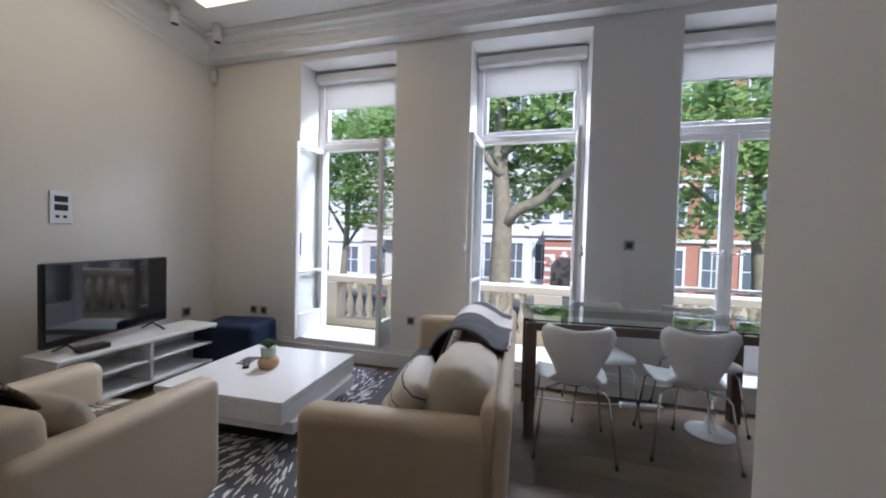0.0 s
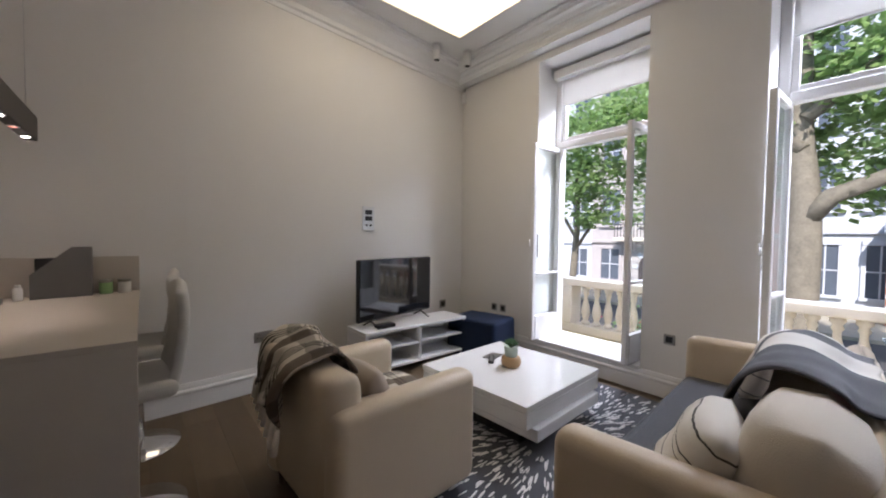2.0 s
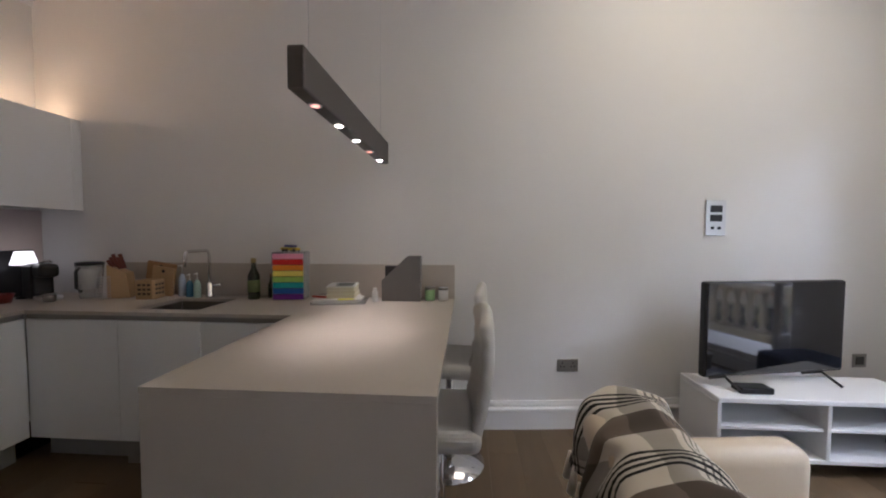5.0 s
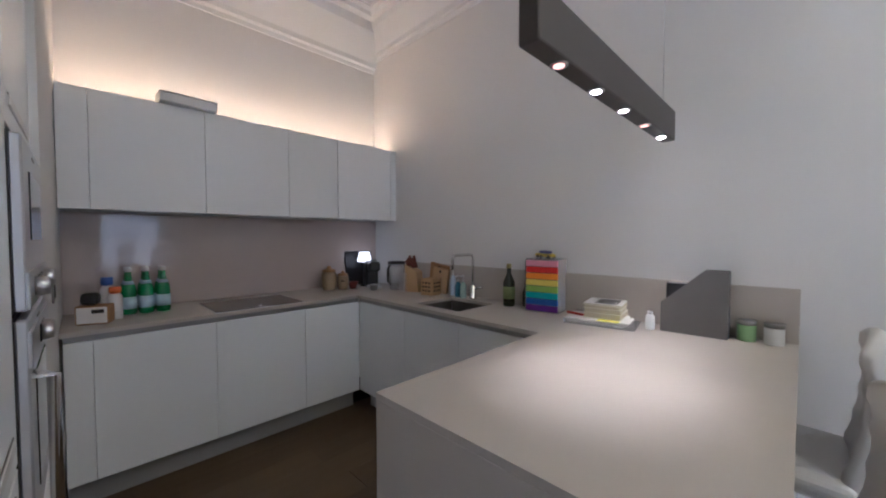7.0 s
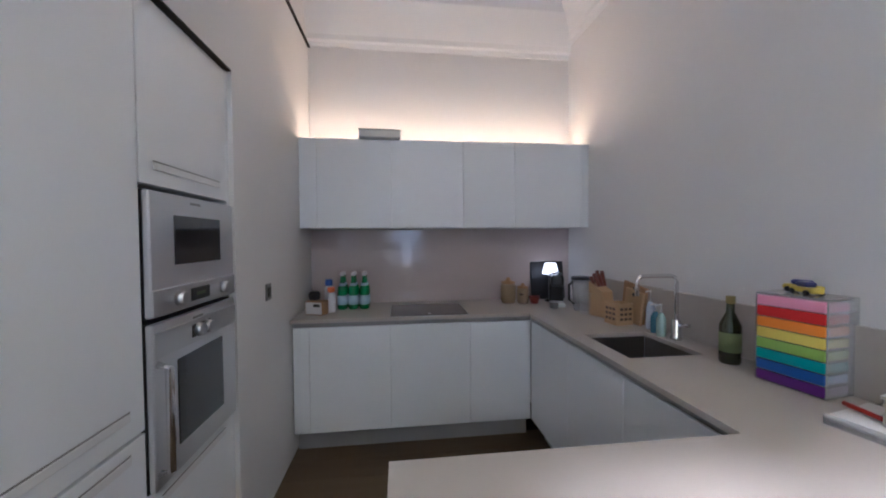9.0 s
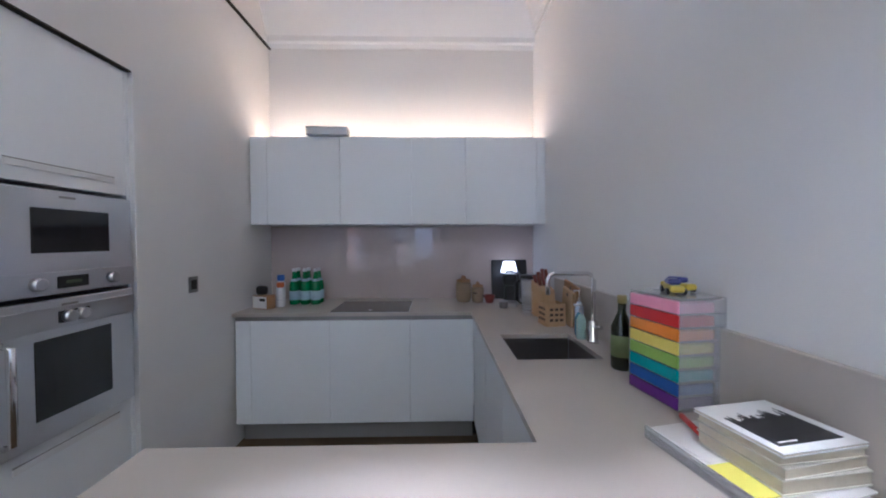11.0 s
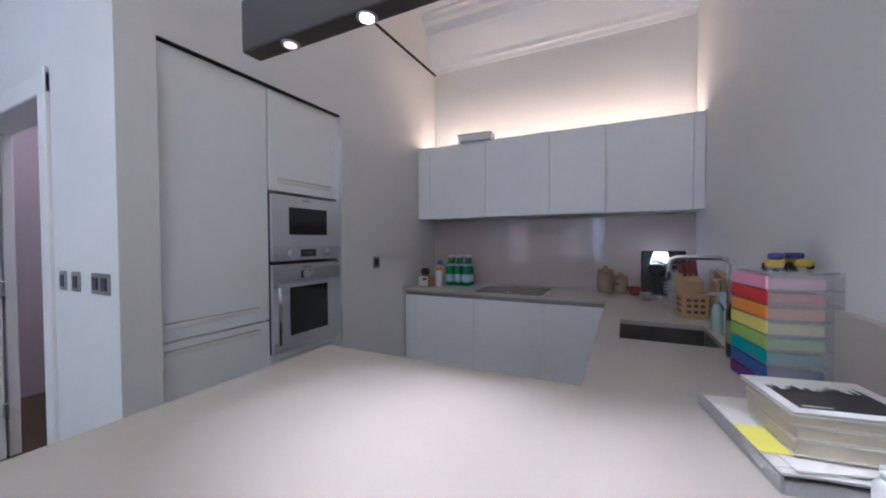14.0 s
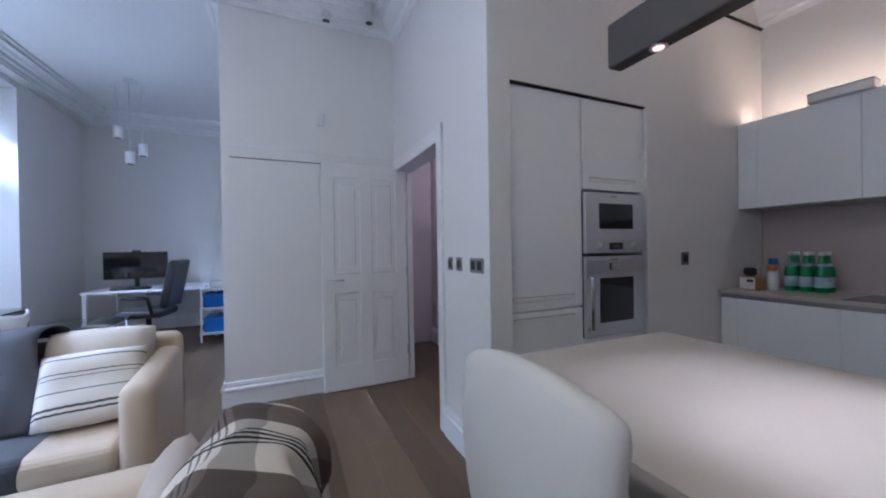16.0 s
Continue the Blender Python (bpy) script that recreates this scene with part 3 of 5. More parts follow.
# ---- living room ----
tvu = thing("tv_unit", pose(-3.40, 2.33, 0, 0, 0, 90), "low white open television unit with shelves", "tv unit")
L_, D_ = 0.60, 0.17
part("top", box(-L_, L_, -0.20, D_, 0.425, 0.455, 0.004, 1), LACQ, tvu)
part("bottom", box(-L_, L_, -0.19, D_, 0.085, 0.11, 0.003, 1), LACQ, tvu)
for x in (-L_, -0.012, L_ - 0.024):
    part("side_panel", box(x, x + 0.024, -0.195, D_ - 0.001, 0.11, 0.425, 0.003, 1), LACQ, tvu)
part("back_panel", box(-L_ + 0.02, L_ - 0.02, D_ - 0.012, D_ - 0.002, 0.11, 0.425), LACQ, tvu)
for x in (-0.3, 0.3):
    part("shelf", box(x - 0.285, x + 0.285, -0.18, D_ - 0.012, 0.265, 0.283, 0.002, 1), LACQ, tvu)
for x in (-L_ + 0.03, L_ - 0.03):
    for y in (-0.16, D_ - 0.03):
        part("leg", box(x - 0.018, x + 0.018, y - 0.018, y + 0.018, 0, 0.085, 0.003, 1), LACQ, tvu)

tv = thing("television", pose(-3.42, 2.20, 0.457, 0, 0, 90 + 11), "slim black flat television, switched off", "television")
part("body", box(-0.485, 0.485, -0.004, 0.045, 0.06, 0.635, 0.012), BLACK, tv)
part("screen", box(-0.475, 0.475, -0.009, -0.003, 0.075, 0.628, 0.002, 1), SCREEN, tv)
for x in (-0.34, 0.34):
    part("foot", tube([(x, -0.11, 0.008), (x, 0.0, 0.06), (x, 0.11, 0.008)], 0.008), BLACK, tv)
sb = thing("set_top_box", pose(-3.29, 1.98, 0.457, 0, 0, 90), "small black box under the television", "set-top box")
part("case", box(-0.09, 0.09, -0.04, 0.05, 0, 0.035, 0.006), BLACK, sb)

ott = thing("ottoman", pose(-3.18, 3.15, 0, 0, 0, 12), "low ottoman under a draped navy blue cloth", "ottoman")
bm = box(-0.30, 0.30, -0.24, 0.24, 0.0, 0.43, 0.045, 4)
bmesh.ops.subdivide_edges(bm, edges=[e for e in bm.edges if e.calc_length() > 0.2], cuts=6, use_grid_fill=True)
for v in bm.verts:
    k = (0.43 - v.co.z) * 0.10
    wv = 0.02 * noise.noise(Vector((v.co.x * 9, v.co.y * 9, 0.3))) * (1 - v.co.z / 0.5)
    v.co.x *= 1 + k + wv
    v.co.y *= 1 + k + wv
for f in bm.faces:
    f.smooth = True
part("cover", bm, NAVY, ott, "draped navy cloth cover")
part("base", box(-0.26, 0.26, -0.2, 0.2, 0.0, 0.05), BLACK, ott)

# patterned rug: charcoal pile with a burst of pale flecks
rug = solo("rug", box(-2.70, -0.75, 1.30, 3.40, 0.0, 0.012, 0.004, 1), CHAR, "charcoal rug with a burst of white flecks", "rug")
bm = bmesh.new()
rng = random.Random(5)
for i in range(1900):
    r = 0.25 + 1.05 * rng.random() ** 0.8
    a = rng.random() * 2 * math.pi
    ln = 0.03 + 0.05 * rng.random()
    wd = 0.006 + 0.008 * rng.random()
    c = Vector((-1.72 + r * math.cos(a), 2.30 + r * math.sin(a), 0.0145))
    if not (-2.67 < c.x < -0.78 and 1.33 < c.y < 3.37):
        continue
    a += rng.uniform(-0.15, 0.15)
    u, w = Vector((math.cos(a), math.sin(a), 0)) * ln / 2, Vector((-math.sin(a), math.cos(a), 0)) * wd / 2
    q = [c - u - w * 0.6, c - w, c + u - w * 0.5, c + u + w * 0.6, c + w, c - u + w * 0.5]
    top = [bm.verts.new(p) for p in q]
    bot = [bm.verts.new(p - Vector((0, 0, 0.004))) for p in q]
    bm.faces.new(top)
    for k in range(6):
        bm.faces.new((top[k], bot[k], bot[(k + 1) % 6], top[(k + 1) % 6]))
part("fleck", bm, PAPER, rug, "pale tufted flecks")["kind"] = "stuff"

ct = thing("coffee_table", pose(-2.12, 2.37, 0.012, 0, 0, 3), "low square white gloss coffee table", "coffee table")
part("tabletop", box(-0.47, 0.47, -0.47, 0.47, 0.285, 0.325, 0.004, 2), GLOSSW, ct)
part("apron", box(-0.465, 0.465, -0.465, 0.465, 0.18, 0.281, 0.004, 1), GLOSSW, ct)
part("side_shelf", box(-0.40, 0.50, -0.40, 0.40, 0.10, 0.178, 0.004, 1), GLOSSW, ct)
part("base", box(-0.33, 0.33, -0.33, 0.33, 0.0, 0.10, 0.004, 1), BLACK, ct)

pl = thing("potted_plant", pose(-2.12, 2.38, 0.337), "small succulent in a mint pot", "plant")
part("stand", lathe([(0.055, 0), (0.07, 0.015), (0.075, 0.045), (0.066, 0.075), (0.055, 0.08)], 24), PALEW, pl, "round pale wooden holder")
part("pot", lathe([(0.046, 0.08), (0.055, 0.155), (0.05, 0.155), (0.046, 0.14)], 24), surf("mint_ceramic", (0.50, 0.60, 0.52), 0.4), pl)
bm = bmesh.new()
for i in range(22):
    a, t = i * 2.4, 0.25 + 0.75 * (i / 22)
    d = Vector((math.cos(a), math.sin(a), 0))
    p0 = Vector((0, 0, 0.145))
    tube([p0, p0 + d * 0.03 * t + Vector((0, 0, 0.03)), p0 + d * 0.075 * t + Vector((0, 0, 0.035 + 0.05 * (1 - t)))], [0.007, 0.012, 0.001], 6, bm)
part("leaves", bm, PLANT, pl)
rm = thing("remote_control", pose(-2.30, 2.36, 0.337, 0, 0, 40), "black remote control lying on the table", "remote")
part("case", box(-0.022, 0.022, -0.085, 0.085, 0, 0.016, 0.006), BLACK, rm)
part("buttons", box(-0.012, 0.012, -0.06, 0.06, 0.0165, 0.018), SOCK, rm)
cd = thing("coaster", pose(-2.36, 2.44, 0.337, 0, 0, 15), "flat grey booklet on the table", "booklet")
part("cover", box(-0.05, 0.05, -0.08, 0.08, 0, 0.006), SOCK, cd)


def arm_bm(x0, x1, y0, y1, z0, z1, slope=0.0):
    """Padded upholstered block with soft edges; slope lowers the top towards y0."""
    bm = box(x0, x1, y0, y1, z0, z1, min(0.06, (x1 - x0) * 0.4), 4)
    for v in bm.verts:
        if slope and v.co.z > (z0 + z1) / 2:
            v.co.z -= slope * (y1 - v.co.y) / (y1 - y0)
    for f in bm.faces:
        f.smooth = True
    return bm


# sofa: back along +y of its own frame, seat facing -y
sofa = thing("sofa", pose(-0.69, 2.21, 0.012, 0, 0, -86.5), "cream leather two-seat sofa with a charcoal cover", "sofa")
HL = 0.91
part("base", box(-HL + 0.1, HL - 0.1, -0.38, 0.34, 0.12, 0.28, 0.03, 3), LEATHER, sofa)
part("seat_cushion", box(-HL + 0.13, HL - 0.13, -0.405, 0.20, 0.28, 0.425, 0.05, 4), LEATHER, sofa)
part("seat_cover", box(-HL + 0.14, HL - 0.42, -0.412, 0.20, 0.27, 0.432, 0.05, 4), CHAR, sofa, "charcoal cover over most of the seat")
part("armrest", arm_bm(-HL, -HL + 0.14, -0.42, 0.31, 0.07, 0.69, 0.02), LEATHER, sofa)
part("armrest", arm_bm(HL - 0.14, HL, -0.42, 0.31, 0.07, 0.69, 0.02), LEATHER, sofa)
bm = arm_bm(-HL + 0.005, HL - 0.005, 0.25, 0.36, 0.07, 0.77)
for v in bm.verts:
    v.co.y += 0.06 * max(0, v.co.z - 0.4)
part("backrest", bm, LEATHER, sofa)
for x in (-HL + 0.07, HL - 0.07):
    for y in (-0.34, 0.34):
        part("foot", lathe([(0.018, 0), (0.026, 0.08)], 12, None, (x, y, -0.0)), WALNUT, sofa)


def pillow(m, w, h, d, mat, label, name="cushion", puff=0.45):
    c = thing(name, m, label, "cushion", "sofa cushions")
    part("cover", cushion(w, h, d, puff), mat, c)
    part("seam", tube([(-w * 0.46, 0, h * 0.03), (w * 0.46, 0, h * 0.03)], 0.004, 6), mat, c)
    return c


pillow(pose(-0.57, 1.65, 0.41, -16, 0, -87), 0.48, 0.46, 0.27, CREAM, "plump cream back cushion on the sofa", "back_cushion", 0.35)
pillow(pose(-0.60, 2.36, 0.40, -16, 0, -87), 0.60, 0.46, 0.27, CREAM, "plump cream back cushion on the sofa", "back_cushion", 0.35)
pillow(pose(-0.82, 1.59, 0.46, -30, 0, -80), 0.42, 0.36, 0.16, PATT, "cream cushion with rows of black stitched lines")
pillow(pose(-0.79, 2.88, 0.46, -22, 0, -100), 0.42, 0.40, 0.15, STRIPE, "white cushion with thin grey stripes")


def drape(name, path, half, mat, label, sway=0.02, thick=0.008):
    """A cloth strip laid along a path of (y, z) with x from -half to half."""
    bm = bmesh.new()
    n = 30
    pts = []
    for k in range(len(path) - 1):
        p0, p1, p2, p3 = [Vector(path[min(max(q, 0), len(path) - 1)]) for q in (k - 1, k, k + 1, k + 2)]
        for q in range(4):
            t = q / 4
            pts.append(0.5 * (2 * p1 + (p2 - p0) * t + (2 * p0 - 5 * p1 + 4 * p2 - p3) * t * t + (3 * p1 - p0 - 3 * p2 + p3) * t ** 3))
    pts.append(Vector(path[-1]))
    rows = []
    for k, (y, z) in enumerate(pts):
        k = k / 4
        rows.append([bm.verts.new(((i / n * 2 - 1) * half * (1 + 0.05 * math.sin(k * 1.3)), y + sway * noise.noise(Vector((i * 0.2, k * 0.6, 1))), z + sway * 0.5 * noise.noise(Vector((i * 0.2, k * 0.6, 7))))) for i in range(n + 1)])
    for a, b in zip(rows, rows[1:]):
        for i in range(n):
            bm.faces.new((a[i], a[i + 1], b[i + 1], b[i])).smooth = True
    bmesh.ops.recalc_face_normals(bm, faces=bm.faces[:])
    bmesh.ops.solidify(bm, geom=bm.faces[:], thickness=thick)
    return bm


st = thing("sofa_throw", pose(-0.74, 2.22, 0.012, 0, 0, -86.5), "charcoal and cream throw over the sofa back", "throw")
PTH = [(-0.09, 0.445), (-0.05, 0.56), (0.0, 0.70), (0.05, 0.82), (0.12, 0.872), (0.20, 0.885), (0.28, 0.855), (0.335, 0.815), (0.40, 0.802)]
SOFAW = banded("throw_weave_sofa", [(0.075, 0.075, 0.085), (0.64, 0.61, 0.56), (0.12, 0.12, 0.13), (0.64, 0.61, 0.56)], 1.0, "X", stops=[0, 0.55, 0.6, 0.74])
part("cloth", drape("c", PTH, 0.40, SOFAW, ""), SOFAW, st)
part("fringe", box(-0.32, 0.32, 0.396, 0.406, 0.785, 0.805, 0.003, 1), CREAM, st, "short cream fringe")

# armchair facing +y
ac = thing("armchair", pose(-2.07, 1.10, 0.0, 0, 0, 4), "cream leather armchair with a checked throw", "armchair")
part("base", box(-0.33, 0.33, -0.32, 0.38, 0.10, 0.28, 0.03, 3), LEATHER, ac)
part("seat_cushion", box(-0.29, 0.29, -0.22, 0.42, 0.28, 0.44, 0.05, 4), LEATHER, ac)
for s in (-1, 1):
    bm = arm_bm(min(s * 0.29, s * 0.43), max(s * 0.29, s * 0.43), -0.34, 0.44, 0.06, 0.63)
    for v in bm.verts:
        v.co.x -= s * 0.10 * max(0, (-0.1 - v.co.y)) * (1 if v.co.y < -0.1 else 0)
    part("armrest", bm, LEATHER, ac)
bm = arm_bm(-0.36, 0.36, -0.36, -0.18, 0.06, 0.76)
for v in bm.verts:
    v.co.y -= 0.12 * max(0, v.co.z - 0.25)
    v.co.y += 0.45 * v.co.x * v.co.x
part("backrest", bm, LEATHER, ac)
for x in (-0.3, 0.3):
    for y in (-0.28, 0.34):
        part("foot", lathe([(0.016, 0), (0.024, 0.10)], 12, None, (x, y, 0)), WALNUT, ac)
CHECK = banded("checked_throw", [E_CREAM, E_BLACK, E_CREAM, E_BLACK, E_CREAM, E_BLACK, E_CREAM, E_BLACK, E_CREAM, E_BROWN, E_CREAM], 3.0, "X", stops=[0, 0.20, 0.23, 0.26, 0.29, 0.32, 0.35, 0.38, 0.41, 0.58, 0.90])
plaid(CHECK, 3.2)
th = thing("checked_throw", pose(-2.10, 1.16, 0.0, 0, 0, -6), "brown, black and cream checked throw with tassels", "throw")
PTH = [(0.20, 0.46), (-0.02, 0.47), (-0.09, 0.55), (-0.14, 0.68), (-0.20, 0.78), (-0.28, 0.815), (-0.38, 0.80), (-0.45, 0.75), (-0.485, 0.64), (-0.49, 0.54)]
part("cloth", drape("c", PTH, 0.30, CHECK, "", 0.05, 0.01), CHECK, th)
rng = random.Random(9)
for i in range(8):
    x = -0.32 + i * 0.09
    part("tassel", tube([(x, -0.492, 0.55), (x + 0.01, -0.50, 0.51), (x + rng.uniform(-0.02, 0.02), -0.505, 0.45)], [0.009, 0.012, 0.016], 7), CREAM, th)
th2 = thing("checked_blanket", pose(-2.07, 1.35, 0.0), "folded checked blanket on the armchair seat", "throw")
part("cloth", drape("c", [(-0.15, 0.45), (0.0, 0.452), (0.12, 0.45), (0.18, 0.43), (0.195, 0.33)], 0.25, CHECK, "", 0.01), CHECK, th2)
pillow(pose(-1.92, 1.10, 0.43, 22, 0, 8), 0.38, 0.32, 0.13, surf("taupe_fabric", (0.40, 0.34, 0.28), 0.9, 0.1, 5, 0.3, 260), "taupe cushion leaning in the armchair")

# ---- dining table and chairs ----
dt = thing("dining_table", pose(-0.27, 2.66, 0, 0, 0, 5), "glass-topped dining table with dark wooden legs", "dining table")
TL, TD, TH = 1.62, 0.62, 0.80
g = part("glass_top", box(-0.02, TL, -0.02, TD, TH - 0.012, TH, 0.003, 1), TGLASS, dt, "clear green-edged glass top")
for x in (0.0, TL - 0.09):
    for y in (0.0, TD - 0.11):
        part("leg", box(x, x + 0.07, y, y + 0.07, 0, TH - 0.03, 0.004, 1), WALNUT, dt)
for y in (0.015, TD - 0.085):
    part("rail", box(0.07, TL - 0.09, y, y + 0.035, TH - 0.085, TH - 0.03, 0.003, 1), WALNUT, dt)
for x in (0.005, TL - 0.07):
    part("end_rail", box(x, x + 0.04, 0.07, TD - 0.11, TH - 0.085, TH - 0.03, 0.003, 1), WALNUT, dt)
for x in (0.035, TL - 0.055):
    for y in (0.035, TD - 0.075):
        part("spacer", lathe([(0.02, TH - 0.03), (0.02, TH - 0.012)], 12, None, (x, y, 0)), CHROME, dt)


def shell_chair(m):
    """Moulded shell chair: its back stands at -y, it faces +y."""
    c = thing("dining_chair", m, "white moulded shell chair on slim chrome legs", "chair", "chairs round the dining table")
    prof = [(0.20, 0.43, 0.195), (0.16, 0.45, 0.21), (0.05, 0.445, 0.215), (-0.08, 0.435, 0.20), (-0.15, 0.45, 0.16), (-0.195, 0.50, 0.115), (-0.22, 0.57, 0.135), (-0.24, 0.66, 0.185), (-0.255, 0.74, 0.215), (-0.262, 0.785, 0.205), (-0.265, 0.81, 0.17)]
    bm = bmesh.new()
    n = 10
    rows = []
    for y, z, hw in prof:
        row = []
        for i in range(n + 1):
            u = i / n * 2 - 1
            back = max(0, min(1, (z - 0.45) / 0.2))
            zz = z + (0.02 * u * u if back < 0.5 else -0.004 * math.cos(u * 3.1)) + (0.02 * abs(u) ** 2 * back if z > 0.7 else 0)
            row.append(bm.verts.new((u * hw, y + 0.06 * u * u * back, zz)))
        rows.append(row)
    for a, b in zip(rows, rows[1:]):
        for i in range(n):
            bm.faces.new((a[i], a[i + 1], b[i + 1], b[i])).smooth = True
    bmesh.ops.recalc_face_normals(bm, faces=bm.faces[:])
    bmesh.ops.solidify(bm, geom=bm.faces[:], thickness=0.011)
    part("shell", bm, WHITEP, c)
    for x in (-1, 1):
        for y in (-1, 1):
            part("leg", tube([(x * 0.07, y * 0.06, 0.425), (x * 0.17, y * 0.15, 0.415), (x * 0.19, y * 0.17, 0.39), (x * 0.235, y * 0.22, 0.012)], 0.0075), CHROME, c)
            part("foot", lathe([(0.011, 0), (0.011, 0.03)], 10, None, (x * 0.237, y * 0.222, 0)), BLACK, c)
    part("mount", lathe([(0.085, 0.415), (0.085, 0.43)], 16), CHROME, c)
    return c


ch = shell_chair(pose(0.03, 2.64, 0, 0, 0, 3))
copy_thing(ch, pose(0.74, 2.82, 0, 0, 0, 0))
copy_thing(ch, pose(0.28, 3.20, 0, 0, 0, 186))
copy_thing(ch, pose(0.98, 3.30, 0, 0, 0, 184))
eb = thing("lamp_base", pose(1.0, 3.10, 0.0), "round white pedestal base on the floor", "base")
part("disc", lathe([(0.15, 0), (0.15, 0.012), (0.05, 0.03), (0.03, 0.08)], 28), WHITEP, eb)
part("stem", lathe([(0.03, 0.08), (0.03, 0.26)], 16), CHROME, eb)
pb = thing("power_strip", pose(0.62, 3.36, 0.0, 0, 0, 8), "white power strip with a lead by the skirting", "power strip")
part("case", box(-0.16, 0.16, -0.03, 0.03, 0, 0.035, 0.008), WHITEP, pb)
part("cable", tube([(-0.16, 0, 0.02), (-0.3, 0.02, 0.006), (-0.55, 0.0, 0.006), (-0.85, 0.06, 0.006)], 0.005), WHITEP, pb)


# ---- kitchen ----
CT, PX, PY0, PY1, IX, IY = 0.92, -2.085, -0.655, 0.225, -3.02, -2.25
bm = bmesh.new()
TK = 0.022
box(WX, KX + 0.01, KB, IY, CT - TK, CT, bm=bm)
SX0, SX1, SY0, SY1 = -3.47, -3.11, -1.66, -1.26
box(WX, IX, IY, SY0, CT - TK, CT, bm=bm)
box(WX, SX0, SY0, SY1, CT - TK, CT, bm=bm)
box(SX1, IX, SY0, SY1, CT - TK, CT, bm=bm)
box(WX, IX, SY1, PY0, CT - TK, CT, bm=bm)
box(WX, PX, PY0, PY1, CT - TK, CT, bm=bm)
bmesh.ops.remove_doubles(bm, verts=bm.verts[:], dist=0.0005)
worktop = thing("worktop", pose(0, 0, 0), "beige quartz worktop running round to a peninsula", "worktop")
part("slab", bm, STONE, worktop)
part("end_panel", box(PX - 0.04, PX, PY0, PY1, 0.0, CT - TK, 0.002, 1), STONE, worktop, "quartz waterfall end")
part("back_panel", box(WX, PX - 0.042, PY1 - 0.34, PY1 - 0.32, 0.0, CT - TK), STONE, worktop)
part("upstand", box(WX, WX + 0.02, IY, PY1, CT + 0.002, CT + 0.235, 0.002, 1), STONE, worktop, "low quartz upstand on the wall")
built("splashback", box(WX + 0.002, KX + 0.01, KB, KB + 0.012, CT + 0.002, 1.532), SPLASH, "glossy taupe glass splashback", "splashback")


def base_unit(x0, x1, m, label, depth=0.56):
    """A plinth-mounted unit; local x along the run, front at y=0 facing -y."""
    u = thing("base_cabinet", m, label, "cabinet", "kitchen base cabinets")
    part("body", box(x0 + 0.001, x1 - 0.001, 0.021, depth, 0.158, CT - TK - 0.003), LACQ, u)
    part("door", box(x0 + 0.001, x1 - 0.001, 0, 0.019, 0.155, CT - 0.055, 0.002, 1), LACQ, u)
    # dark strip stands in for the shade between worktop and door
    part("gap_shade", box(x0, x1, 0.008, 0.0205, CT - 0.054, CT - TK - 0.001), SOCK, u, "dark strip for the shade in the gap under the worktop")
    # plinth colour is darkened to carry the shade below the doors
    part("plinth", box(x0, x1, min(0.10, depth - 0.02), min(0.116, depth), 0.0, 0.156), surf("plinth_shaded", (0.34, 0.33, 0.32), 0.4) if "plinth_shaded" not in bpy.data.materials else bpy.data.materials["plinth_shaded"], u)
    return u


fm = pose(0, IY - 0.02, 0, 0, 0, 180)   # faces +y
for a, b in ((KX, -1.515), (-1.515, -2.05), (-2.05, -2.60), (-2.60, -3.038)):
    base_unit(-a, -b, fm, "white handleless base cabinet under the worktop")
fm2 = pose(IX - 0.02, 0, 0, 0, 0, 90)     # faces +x
for a, b in ((-2.27, -1.70), (-1.70, -1.20), (-1.20, -0.66)):
    base_unit(a, b, fm2, "white handleless base cabinet below the sink run", 0.06 if a == -1.70 else 0.5)
fm3 = pose(0, PY0 + 0.02, 0)              # faces -y
for a, b in ((-3.0, -2.57), (-2.57, -2.13)):
    base_unit(a, b, fm3, "white handleless base cabinet inside the peninsula", 0.5)


def wall_unit(x0, x1):
    u = thing("wall_cabinet", pose(0, -2.52, 0, 0, 0, 180), "white handleless wall cabinet above the hob", "cabinet", "kitchen wall cabinets")
    part("body", box(-x1 + 0.001, -x0 - 0.001, 0.021, 0.34, 1.55, 2.18), LACQ, u)
    part("door", box(-x1 + 0.001, -x0 - 0.001, 0, 0.019, 1.532, 2.185, 0.002, 1), LACQ, u)
    return u


for a, b in ((-1.525, KX + 0.008), (-2.065, -1.525), (-2.60, -2.065), (-3.005, -2.60), (-3.545, -3.005), (WX, -3.545)):
    wall_unit(a, b)
led = thing("led_strip", pose(0, 0, 0), "warm light strip hidden on top of the cabinets", "light strip")
part("diffuser", box(WX + 0.03, KX - 0.03, KB + 0.16, KB + 0.195, 2.195, 2.205), LED, led)
part("channel", box(WX + 0.03, KX - 0.03, KB + 0.155, KB + 0.20, 2.182, 2.194), STEEL, led)
rt = thing("router", pose(-1.98, -2.50, 2.187, 0, 0, 3), "long white box lying on the wall cabinets", "box")
part("case", box(-0.15, 0.15, -0.10, 0.03, 0, 0.055, 0.008), WHITEP, rt)
part("lid", box(-0.15, 0.15, -0.10, 0.031, 0.056, 0.062, 0.002, 1), WHITEP, rt)

# tall units: built along local x, front facing -x of the room
TX = KX + 0.032   # face of the tall units
tm = pose(TX, 0, 0, 0, 0, -90)   # local x -> -y, front (-y) -> -x


